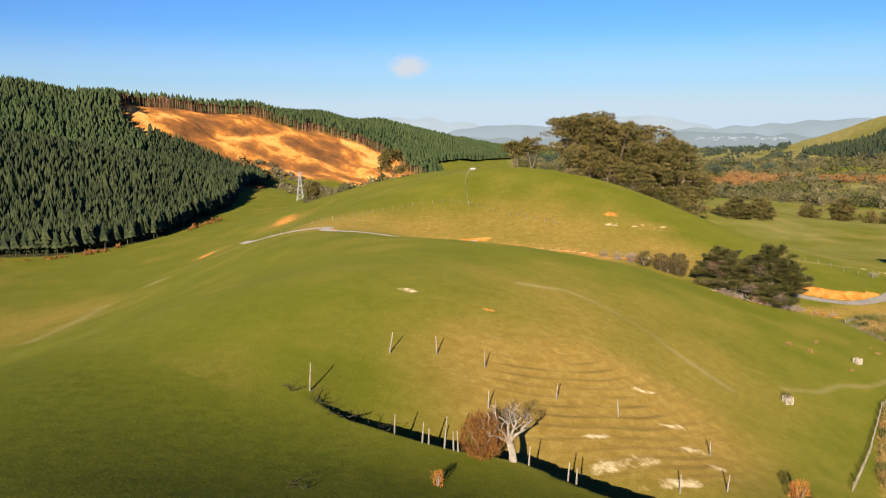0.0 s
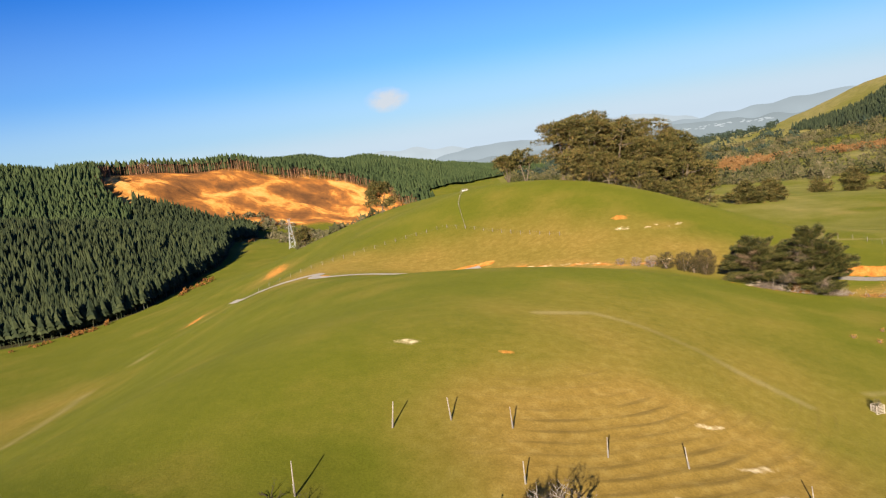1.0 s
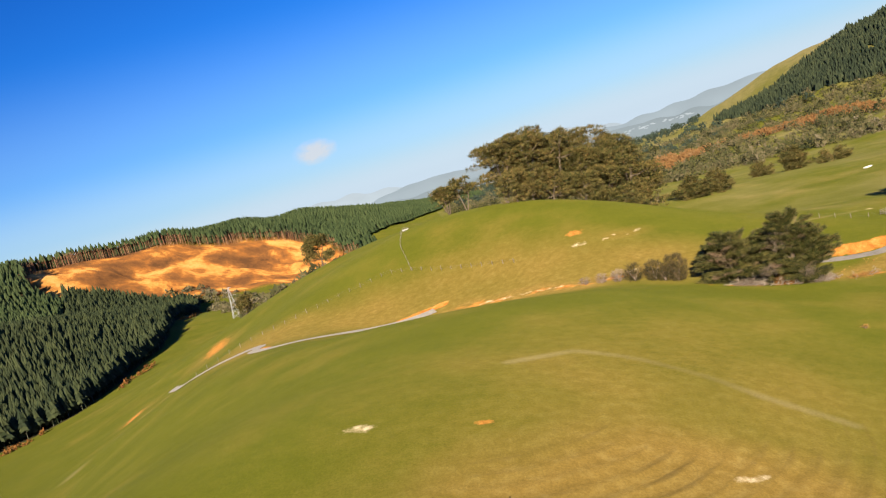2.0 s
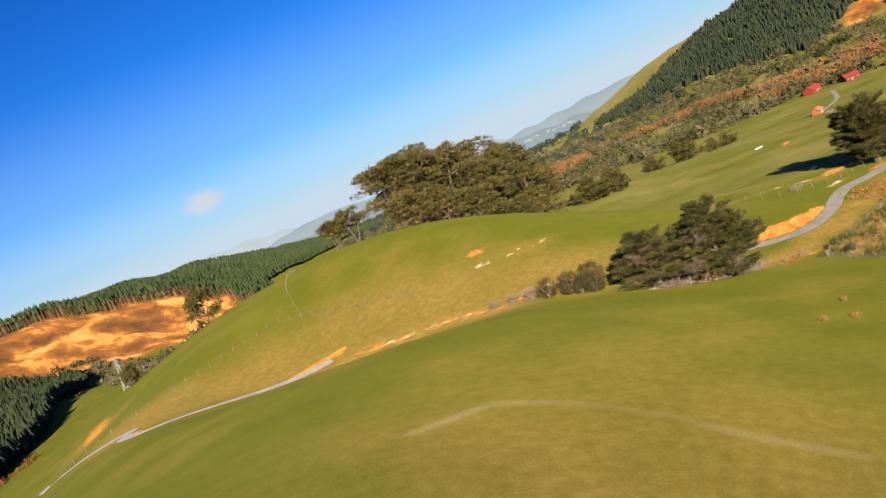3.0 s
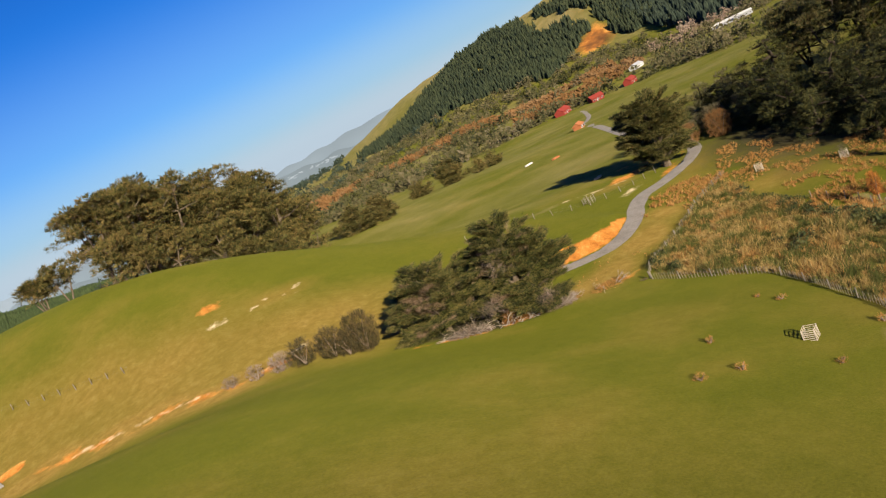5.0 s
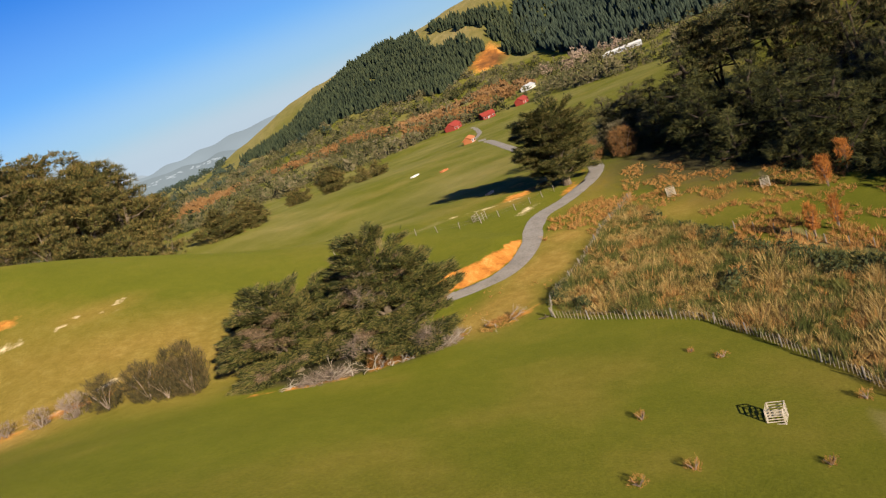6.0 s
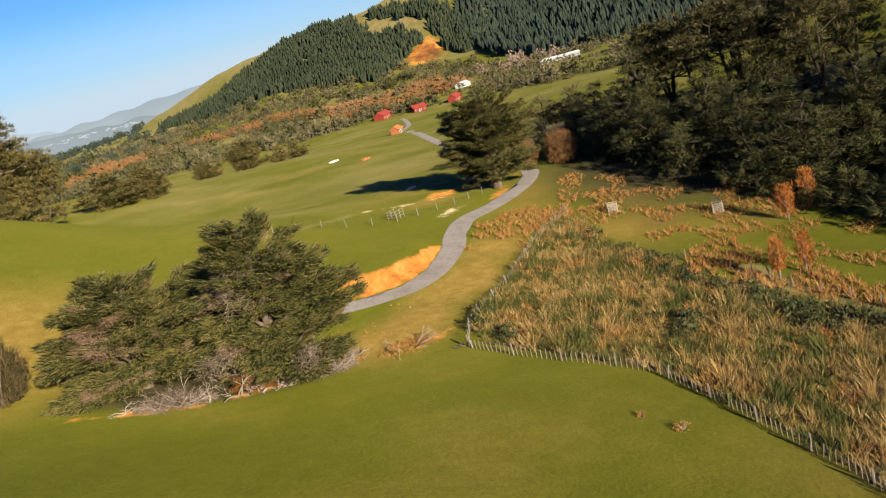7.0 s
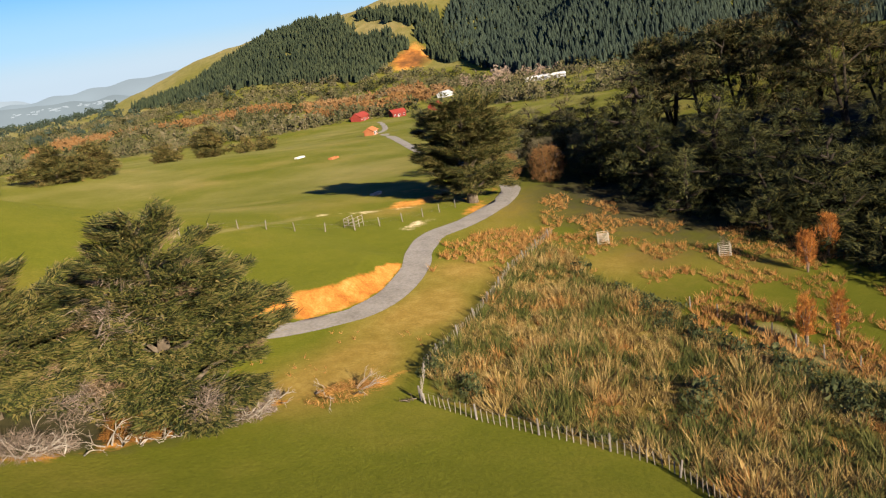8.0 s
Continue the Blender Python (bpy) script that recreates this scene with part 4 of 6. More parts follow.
T_ROWS = scatter(-520, 0, 850, 1330, 2.9, lambda x, y, c: (line_gap(x, y, SCAR) > 79 - 14 * wob(x, y, 26, 2)) & (line_gap(x, y, SCAR) < 94 - 14 * wob(x, y, 26, 2)) & (side_of(x, y, SCAR) > -40) & (c < 0.8), 16)
trunk_rows("felling_edge_trunks", T_ROWS, 14 * rng.uniform(0.8, 1.15, len(T_ROWS)), "rows of red-brown bare pine trunks above the felled slope", MAT_RED_BARK, 0.3)


# blocks of forest on the grassy hill, with the clearings left between them
HILL_BLOCK = [(725, 1705), (820, 1645), (890, 1600), (965, 1580), (1008, 1480), (1010, 1390), (968, 1310), (940, 1240), (948, 1140), (926, 1102), (886, 1104), (808, 1085), (800, 1180), (822, 1271), (780, 1418), (739, 1556)]
UPPER_BLOCK = [(990, 1310), (1012, 1245), (1008, 1180), (1018, 1140), (1000, 1060), (968, 1000), (930, 968), (912, 1030), (950, 1090), (978, 1160), (980, 1235)]


def stand_c(x, y, c):
    u, v = x + 9 * wob(x, y, 14, 2), y + 9 * wob(x, y, 14, 5)
    gap = np.abs(side_of(u, v, [(830, 1500), (880, 1420), (905, 1330)])) < 7
    return (inside(u, v, HILL_BLOCK) | inside(u, v, UPPER_BLOCK)) & ~gap & (c < 0.96)


C_TREES = scatter(700, 1040, 940, 1730, 5.0, stand_c, 13)
conifer_stand("hill_plantation", C_TREES, 15 * rng.uniform(0.78, 1.1, len(C_TREES)), "dark pine blocks with clearings on the flank of a grassy hill", MAT_HILL_CONIFER, tiers=3, full=0.21)


def stand_d(x, y, c):
    s = side_of(x, y, [(815, 700), (826, 800), (878, 915), (935, 1000), (992, 1088), (1090, 1150), (1200, 1300), (1500, 1900)])
    return (s < 6 * wob(x, y, 20, 3)) & (c < 0.95) & (x + y > 1480) & (wob(x, y, 80, 2) > -0.9)


D_TREES = scatter(806, 1320, 380, 1500, 7.6, stand_d, 14)
conifer_stand("back_forest", D_TREES, 19 * rng.uniform(0.75, 1.12, len(D_TREES)), "dark pine forest on the spurs at the valley head", MAT_FAR_CONIFER, tiers=3, full=0.2)
W_TREES = scatter(1320, 1900, 250, 1900, 24.0, lambda x, y, c: stand_d(x, y, c) & (x > 1320), 17)
conifer_stand("high_forest", W_TREES, 26 * rng.uniform(0.75, 1.15, len(W_TREES)), "dark pine forest on the high hills behind", MAT_FAR_CONIFER, tiers=2, full=0.4)

# bush and bare willows along the valley
SCRUB_EDGE = [(120, 900), (225, 735), (290, 665), (375, 648), (446, 646), (512, 636), (536, 600), (522, 555), (508, 505), (545, 440), (640, 360)]


WILLOW_BELT = [(330, 1010), (440, 1150), (560, 1080), (640, 940), (640, 800), (540, 720)]
PALE_TREES = [(715, 740), (780, 730), (815, 790)]


def valley(kind_of):
    """Where each kind of bush grows in the valley."""
    def keep(x, y, c):
        s = side_of(x, y, SCRUB_EDGE)
        n = wob(x, y, 42, 5) + 0.35 * wob(x, y, 14, 2)
        belt = line_gap(x, y, WILLOW_BELT) + 24 * wob(x, y, 25, 8)
        pale = line_gap(x, y, PALE_TREES) < 34
        yards = np.minimum(np.minimum(np.hypot(x - 458, y - 644), np.hypot(x - 486, y - 630)), np.minimum(np.hypot(x - 532, y - 636), np.hypot(x - 600, y - 692))) < 17
        open_field = yards | (np.hypot((x - 680) / 60, (y - 615) / 36) < 1) | (np.hypot((x - 600) / 60, (y - 800) / 45) < 1)
        hedge = s < 26 + 12 * wob(x, y, 30, 4)
        slope = along(x, y, CRESTS[2][0])[0] < 400
        ok = (s > 0) & (s < 900) & (along(x, y, CRESTS[2][0])[0] > 285) & (land(x, y) < 20) & ~open_field & ~inside(x, y, HILL_BLOCK) & (x < 870)
        kinds = np.where(pale, 3, np.where((belt < 48) & (n > -0.7) & ~hedge, 1, np.where(n > 0.45, 2, 0)))
        thin = np.where(kinds == 1, 0.8, np.where(slope, 0.45, np.where(wob(x * 0.6, y, 40, 9) > 0.0, 0.5, 0.12)))
        return ok & (kinds == kind_of) & (c < np.where(hedge, 0.75, thin))
    return keep


for kind_of, tag, mat, rad, tall, label in (
        (0, "valley_bush", MAT_SCRUB, 5.0, 1.45, "olive and grey native bush in the valley"),
        (1, "bare_willows", MAT_WILLOW, 5.6, 1.0, "bare rust-coloured willows along the stream"),
        (2, "dark_bush", MAT_DARK_LEAF, 5.4, 1.5, "dark evergreen bush in the valley"),
        (3, "pale_bare_trees", MAT_GREY_TWIG, 5.0, 1.7, "pale leafless trees round the packing shed")):
    p = scatter(120, 980, 440, 1650, 10.0, valley(kind_of), 21 + kind_of)
    bush_field(tag, p, rad * rng.uniform(0.5, 1.6, len(p)), label, mat, 90, tall, 0.25)

p = scatter(150, 1250, 1350, 3000, 34.0, lambda x, y, c: (c < 0.33 + 0.3 * wob(x, y, 120, 4)) & (land(x, y) < 4), 29)
bush_field("far_trees", p, 9 * rng.uniform(0.6, 1.6, len(p)), "dark shelter trees on the far plain", MAT_FAR_CONIFER, 60, 0.9, 0.3)

# brush at the foot of the felled slope and along the left-hand stream
p = scatter(-260, 10, 470, 1010, 7.5, lambda x, y, c: (line_gap(x, y, [(-230, 965), (-175, 930), (-140, 760), (-90, 620), (-40, 480)]) < 26) & (c < 0.6), 31)
bush_field("stream_bush", p, 3.4 * rng.uniform(0.5, 1.6, len(p)), "grey-brown scrub along a stream below the felled slope", MAT_SCRUB, 46, 0.9, 0.42)
p = scatter(-330, -130, 320, 900, 5.0, lambda x, y, c: (side_of(x, y, FOREST_EDGE) < -3) & (side_of(x, y, FOREST_EDGE) > -14) & (wob(x, y, 30, 2) > 0.25) & (c < 0.5), 32)
bush_field("forest_edge_bush", p, 1.5 * rng.uniform(0.5, 1.5, len(p)), "rusty low bushes along the plantation edge", MAT_BROWN_LEAF, 40, 0.8, 0.45)

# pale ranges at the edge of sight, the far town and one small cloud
# far surfaces: a pale emission colour stands in for distance haze
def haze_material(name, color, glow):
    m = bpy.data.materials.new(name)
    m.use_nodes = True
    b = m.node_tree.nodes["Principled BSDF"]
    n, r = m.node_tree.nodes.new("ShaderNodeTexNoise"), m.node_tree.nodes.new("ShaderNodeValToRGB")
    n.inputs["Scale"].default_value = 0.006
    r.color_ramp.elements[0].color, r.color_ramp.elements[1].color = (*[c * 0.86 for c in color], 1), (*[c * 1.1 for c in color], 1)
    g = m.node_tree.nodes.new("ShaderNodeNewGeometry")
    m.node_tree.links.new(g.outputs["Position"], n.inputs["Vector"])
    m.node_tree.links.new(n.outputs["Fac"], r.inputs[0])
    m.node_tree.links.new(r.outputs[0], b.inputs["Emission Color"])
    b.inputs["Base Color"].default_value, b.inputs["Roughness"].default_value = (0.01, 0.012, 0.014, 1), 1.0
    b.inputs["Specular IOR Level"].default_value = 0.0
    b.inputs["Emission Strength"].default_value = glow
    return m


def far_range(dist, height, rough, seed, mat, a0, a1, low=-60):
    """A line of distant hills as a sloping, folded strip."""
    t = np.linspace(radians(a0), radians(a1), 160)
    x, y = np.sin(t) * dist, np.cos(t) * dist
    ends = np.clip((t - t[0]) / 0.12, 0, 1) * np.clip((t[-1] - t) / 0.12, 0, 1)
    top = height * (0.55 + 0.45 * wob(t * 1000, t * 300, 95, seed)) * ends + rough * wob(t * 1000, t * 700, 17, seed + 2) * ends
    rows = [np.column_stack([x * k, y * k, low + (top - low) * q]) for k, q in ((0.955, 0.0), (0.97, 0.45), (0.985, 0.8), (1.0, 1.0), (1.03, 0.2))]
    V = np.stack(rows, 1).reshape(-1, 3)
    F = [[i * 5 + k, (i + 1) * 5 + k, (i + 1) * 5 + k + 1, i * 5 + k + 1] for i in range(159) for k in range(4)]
    return tagged(new("backdrop", mesh_of("backdrop", [(V, F)], mat, True)), "pale range of distant hills with painted haze", "hills", kind="structure")


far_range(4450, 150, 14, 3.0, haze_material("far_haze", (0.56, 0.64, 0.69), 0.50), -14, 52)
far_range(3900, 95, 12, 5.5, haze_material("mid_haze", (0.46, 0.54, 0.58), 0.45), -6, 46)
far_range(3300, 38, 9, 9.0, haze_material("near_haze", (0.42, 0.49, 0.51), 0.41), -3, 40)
# roofs given the same painted haze, so they glow faintly
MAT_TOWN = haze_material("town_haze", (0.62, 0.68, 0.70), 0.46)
p = np.random.default_rng(5)
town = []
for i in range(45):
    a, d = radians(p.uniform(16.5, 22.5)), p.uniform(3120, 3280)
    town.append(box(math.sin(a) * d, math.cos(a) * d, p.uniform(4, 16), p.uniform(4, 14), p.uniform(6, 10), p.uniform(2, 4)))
tagged(new("far_town", mesh_of("far_town", town, MAT_TOWN)), "roofs of a town far down the valley, paled by painted haze", "town", kind="stuff")


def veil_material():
    """A pale glowing veil painted as horizon haze, thinning out upwards."""
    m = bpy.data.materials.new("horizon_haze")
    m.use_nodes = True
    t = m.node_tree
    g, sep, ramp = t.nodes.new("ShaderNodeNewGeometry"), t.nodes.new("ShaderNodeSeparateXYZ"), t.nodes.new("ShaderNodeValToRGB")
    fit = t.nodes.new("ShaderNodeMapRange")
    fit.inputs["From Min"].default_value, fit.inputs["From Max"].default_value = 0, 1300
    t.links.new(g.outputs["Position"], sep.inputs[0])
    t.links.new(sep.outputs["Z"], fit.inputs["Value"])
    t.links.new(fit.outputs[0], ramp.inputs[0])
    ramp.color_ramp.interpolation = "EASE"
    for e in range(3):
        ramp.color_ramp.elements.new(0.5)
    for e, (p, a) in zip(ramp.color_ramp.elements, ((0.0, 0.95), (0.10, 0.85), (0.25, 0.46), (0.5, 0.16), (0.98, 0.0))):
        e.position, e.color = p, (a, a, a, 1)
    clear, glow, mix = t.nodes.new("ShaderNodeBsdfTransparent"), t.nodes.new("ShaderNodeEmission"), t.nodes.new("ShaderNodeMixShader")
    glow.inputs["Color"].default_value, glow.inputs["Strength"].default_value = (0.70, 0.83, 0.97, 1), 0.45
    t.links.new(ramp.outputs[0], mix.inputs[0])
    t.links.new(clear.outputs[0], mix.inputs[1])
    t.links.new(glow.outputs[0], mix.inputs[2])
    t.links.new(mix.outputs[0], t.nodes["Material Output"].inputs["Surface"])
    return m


# added shell whose emission whitens the sky near the horizon
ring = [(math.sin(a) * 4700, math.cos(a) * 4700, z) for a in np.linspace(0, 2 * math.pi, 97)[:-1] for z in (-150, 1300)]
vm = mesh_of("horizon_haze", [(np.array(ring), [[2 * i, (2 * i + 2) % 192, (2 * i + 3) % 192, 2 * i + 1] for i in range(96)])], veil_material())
tagged(new("backdrop", vm), "pale glowing veil painted as haze low round the whole horizon", "haze", kind="structure")


def cloud_material():
    m = bpy.data.materials.new("cloud")
    m.use_nodes = True
    t = m.node_tree
    tc, n, ramp = t.nodes.new("ShaderNodeTexCoord"), t.nodes.new("ShaderNodeTexNoise"), t.nodes.new("ShaderNodeMapRange")
    grad, mul = t.nodes.new("ShaderNodeTexGradient"), t.nodes.new("ShaderNodeMath")
    grad.gradient_type = "SPHERICAL"
    n.inputs["Scale"].default_value, n.inputs["Detail"].default_value = 2.2, 5
    t.links.new(tc.outputs["Object"], grad.inputs[0])
    t.links.new(tc.outputs["Object"], n.inputs["Vector"])
    mul.operation = "MULTIPLY"
    t.links.new(grad.outputs["Fac"], mul.inputs[0])
    t.links.new(n.outputs["Fac"], mul.inputs[1])
    ramp.inputs["From Min"].default_value, ramp.inputs["From Max"].default_value, ramp.inputs["To Max"].default_value = 0.06, 0.34, 0.8
    t.links.new(mul.outputs[0], ramp.inputs["Value"])
    clear, glow, mix = t.nodes.new("ShaderNodeBsdfTransparent"), t.nodes.new("ShaderNodeEmission"), t.nodes.new("ShaderNodeMixShader")
    glow.inputs["Color"].default_value, glow.inputs["Strength"].default_value = (0.90, 0.91, 0.94, 1), 0.39
    t.links.new(ramp.outputs[0], mix.inputs[0])
    t.links.new(clear.outputs[0], mix.inputs[1])
    t.links.new(glow.outputs[0], mix.inputs[2])
    t.links.new(mix.outputs[0], t.nodes["Material Output"].inputs["Surface"])
    return m


cm = mesh_of("cloud", [(np.array([(-1, 0, -1), (1, 0, -1), (1, 0, 1), (-1, 0, 1)]), [[0, 1, 2, 3]])], cloud_material())
cloud = tagged(new("backdrop", cm), "one small soft white cloud low in the sky", "cloud", kind="structure")
cloud.matrix_world = Matrix.Translation((-250, 4560, 388)) @ Matrix.Diagonal((150, 1, 85, 1))

# ---- trees near the knoll ----
tall_macrocarpa = macrocarpa("tall dark green macrocarpa with bleached dead twigs, beside the gully", 85.2, 187.2, 15.9, 9.4, 41, MAT_CYPRESS,
                             lambda k: 0.92 if k < 0.3 else 0.96 - 0.72 * ((k - 0.3) / 0.7) ** 1.25, 26, 0.8, 0.13, group="gully macrocarpas", dead=0.07)
macrocarpa("broad low macrocarpa with dead brown patches, beside the gully", 74.2, 193.4, 11.2, 9.2, 42, MAT_CYPRESS,
           lambda k: 0.96 if k < 0.4 else 1.0 - 0.8 * ((k - 0.4) / 0.62) ** 1.8, 24, 0.8, 0.15, group="gully macrocarpas", dead=0.13)
macrocarpa("dark spreading macrocarpa beside the gravel track", 151.8, 221.0, 16.4, 9.2, 43, MAT_CYPRESS,
           lambda k: 0.55 + 0.75 * k if k < 0.55 else 0.97 - 0.62 * ((k - 0.55) / 0.45) ** 2, 17, 1.0, 0.16, 1.2, gap=0.1)
cypress("macrocarpa", "low spreading macrocarpa on the ridge flank", 140, 376, 10.5, 9.5, 44, MAT_PINE_LEAF, 10, 1.7, start=0.1, group="ridge flank macrocarpas")
cypress("macrocarpa", "low spreading macrocarpa on the ridge flank", 154, 383, 10.0, 8.5, 45, MAT_PINE_LEAF, 10, 1.7, start=0.1, group="ridge flank macrocarpas")
for i, (x, y, h, r) in enumerate([(222, 440, 13, 9), (236, 436, 7, 6), (250, 446, 8, 7), (208, 452, 9, 8)]):
    cypress("paddock_tree", "dark bushy evergreen in the valley paddock", x, y, h, r, 50 + i, MAT_PINE_LEAF, 7, 1.9, start=0.1, group="valley paddock trees")
PINES = [(46, 295, 21, 9, 0.6), (52, 302, 23, 10, 0), (48, 312, 24, 10, 0), (58, 300, 25, 10, 0), (60, 315, 30, 11, 0), (67, 307, 28, 10.5, 0), (70, 325, 33, 11.5, 0), (78, 318, 29, 10.5, 0),
         (83, 338, 37, 11.5, 0), (90, 330, 33, 10.5, 0), (96, 352, 40, 11.5, 0), (102, 344, 35, 10.5, 0), (107, 360, 33, 10, 0), (113, 354, 23, 9, 0), (116, 366, 20, 9, 0), (48, 287, 10, 6.5, 0), (54, 291, 9, 6, 0), (62, 297, 11, 7, 0), (84, 319, 12, 7, 0), (91, 323, 13, 7, 0), (105, 344, 13, 7, 0), (112, 348, 12, 7, 0), (74, 302, 13, 8, 0), (97, 335, 15, 8, 0), (66, 320, 24, 11, 0), (76, 312, 24, 10, 0), (88, 326, 27, 11, 0), (99, 347, 30, 11, 0)]
for i, (x, y, h, r, l) in enumerate(PINES):
    umbrella_pine("old_pine", "old umbrella-shaped pine in a grove on the ridge", x, y, h, r, 60 + i, MAT_PINE_LEAF, 7, 1.15, 0.06 if h < 16 else 0.34 if i % 3 else 0.2, "ridge pine grove", l)
for i, (x, y, h, r) in enumerate([(32, 372, 17, 6), (39, 366, 20, 6.5)]):
    umbrella_pine("old_pine", "slender old pine with a small round crown on the ridge", x, y, h, r, 80 + i, MAT_PINE_LEAF, 7, 1.5, 0.6, "ridge pine grove")
umbrella_pine("shoulder_pine", "dark bushy pine on the ridge shoulder", -30, 410, 15, 8, 90, MAT_PINE_LEAF, 8, 1.5, 0.2)
umbrella_pine("lone_tree", "small dark tree with a bare trunk in the valley", -88, 500, 15, 6, 91, MAT_PINE_LEAF, 8, 1.5, 0.3)
for i, (x, y, h, r, clear) in enumerate([(191, 208, 21, 7.5, 0.55), (189, 201, 23, 7, 0.5), (198, 197, 22.5, 8, 0.6), (190, 188, 21, 7, 0.45), (201, 187, 25, 8.5, 0.4), (189, 178, 24, 7.5, 0.35), (205, 179, 17, 6.5, 0.4), (206, 204, 21, 8, 0.5)]):
    umbrella_pine("dark_pine", "tall old pine with bare trunk and ragged dark crown", x, y, h, r, 100 + i, MAT_BROWN_PINE, 9, 1.05, clear, "shady pine stand", bark=MAT_DARK_BARK)
for i, (x, y, h, r) in enumerate([(179, 208, 20, 5.5), (170, 200, 13, 6), (172, 190, 14, 7), (168, 182, 12, 6), (176, 180, 15, 7), (181, 194, 15, 7), (184, 215, 12, 6), (175, 213, 11, 6), (164, 171, 13.5, 6.8), (176, 168, 16, 7), (186, 168, 14, 7), (160, 177, 8, 4.5), (195, 190, 14, 7), (163, 190, 9, 5), (190, 212, 13, 7)]):
    cypress("evergreen_tree", "dense dark evergreen filling the foot of the shady stand", x, y, h, r, 110 + i, MAT_DARK_LEAF, 8, 1.15, start=0.06, group="shady stand evergreens", flatness=0.3, bark=MAT_DARK_BARK, tier=1.8, plate=0.6,
            profile=lambda k: 0.8 + 0.3 * k if k < 0.5 else 0.95 - 0.75 * ((k - 0.5) / 0.5) ** 2)
# entries after the eighth are added out of view, only to cast shade
for i, (x, y, h, r) in enumerate([(185, 236, 11, 6), (187, 230, 12, 6.5), (188, 224, 12, 6), (174, 238, 9, 5.5), (158, 163, 5, 4.5), (164, 157, 6, 5), (170, 163, 8, 5.5), (154, 155, 5, 4.5), (160, 136, 14, 8), (173, 143, 17, 8), (188, 140, 23, 10), (150, 121, 18, 9), (143, 113, 15, 8), (159, 127, 17, 8), (202, 150, 24, 10), (182, 150, 23, 9), (195, 158, 24, 10), (209, 165, 24, 10)]):
    cypress("evergreen_bush", "dense dark olive evergreen by the shady pines, some unseen and added for shade", x, y, h, r, 130 + i, MAT_DARK_LEAF if i > 3 else MAT_SCRUB, 2 if i > 7 else 8, 1.35, start=0.1, group="evergreen bushes", flatness=0.3, bark=MAT_DARK_BARK, tier=1.6,
            profile=lambda k: 0.9 if k < 0.5 else 1.0 - 0.8 * ((k - 0.5) / 0.5) ** 2)

# ---- tracks ----
ribbon("gravel_track", [(93, 202), (97, 199.5), (104, 196.8), (109.4, 196.2), (115.6, 198), (122.2, 202.1), (127.2, 206.5), (133.5, 210.3), (141, 211.8), (152, 216.2), (157, 218.8), (166, 226), (180, 245), (200, 280), (240, 340), (300, 430), (380, 520), (440, 600)], 3.3, 0.05, MAT_GRAVEL, "pale grey gravel farm track curving across the paddock", "track")
ribbon("hill_track", [(-85, 312), (-71, 278), (-61, 259), (-53, 251.5), (-46, 248.6), (-41, 247.4), (-38.6, 245.4), (-40, 242.4), (-38, 237.5), (-32, 233), (-21, 234), (-10, 236.5), (0, 238), (10, 240)], 3.5, 0.12, MAT_PALE_GRAVEL, "pale gravel track with a hairpin on the hill", "track")

# ---- fences ----
def resample(pts, step):
    """Points at even steps along a line, with the way of the line there."""
    p = np.array(pts, float)
    seg = np.hypot(*np.diff(p, axis=0).T)
    s = np.r_[0, np.cumsum(seg)]
    q = np.arange(0, s[-1] + 0.01, step)
    x, y = np.interp(q, s, p[:, 0]), np.interp(q, s, p[:, 1])
    d = np.arctan2(np.gradient(y), np.gradient(x))
    return list(zip(x, y, d))


POST_MESH = mesh_of("post", [tube([(0, 0, -0.3), (0, 0, 0.9), (0, 0, 1.22)], [0.085, 0.08, 0.07], 6)], MAT_WOOD)
BATTEN_MESH = mesh_of("batten", [box(0, 0, 0.52, 0.06, 0.045, 1.05)], MAT_BATTEN)
THIN_POST = mesh_of("post", [tube([(0, 0, -0.2), (0, 0, 1.3)], [0.075, 0.065], 5)], MAT_WOOD)


def fence(name, pts, label, post_step, batten_step=0.0, wires=(0.25, 0.55, 0.85, 1.05), wire=0.006, post=POST_MESH, seed=1):
    """Posts, battens and wires along a line on the ground."""
    r = np.random.default_rng(seed)
    root = new(name)
    x0, y0 = pts[0]
    base = Vector((x0, y0, G(x0, y0)))
    root.location = base
    for x, y, d in resample(pts, post_step):
        part("post", post, root, at=Matrix.Translation(Vector((x, y, G(x, y))) - base) @ pose(0, 0, 0, r.normal(0, 3), r.normal(0, 3), math.degrees(d)))
    if batten_step:
        for x, y, d in resample(pts, batten_step):
            part("batten", BATTEN_MESH, root, at=Matrix.Translation(Vector((x, y, G(x, y))) - base) @ pose(0, 0, 0, r.normal(0, 4), r.normal(0, 3), math.degrees(d)) @ Matrix.Diagonal((1, 1, r.uniform(0.78, 1.0), 1)))
    line = resample(pts, max(1.0, post_step / 3))
    for h in wires:
        part("wire", mesh_of("wire", [tube([Vector((x, y, G(x, y) + h)) - base for x, y, d in line], [wire] * len(line), 3)], MAT_WIRE), root)
    return tagged(root, label, "fence")


BROW = [(98.2, 174.5), (98.6, 169), (99.6, 164), (100.7, 160), (101.3, 156), (98.6, 148.7), (95.9, 142.6), (93.8, 137.5), (90, 131), (77.5, 117), (65.5, 97), (54, 79)]
fence("batten_fence", BROW, "weathered batten and wire fence along the brow of the pasture", 5.0, 0.5, seed=3)
fence("batten_fence", [(98.4, 175.2), (101.3, 178.1), (103.4, 180.2), (109.2, 182.9), (117, 186.7), (128.2, 192.8), (135.8, 195.8), (144, 199)], "weathered batten and wire fence beside the rank paddock", 5.0, 0.6, seed=4)
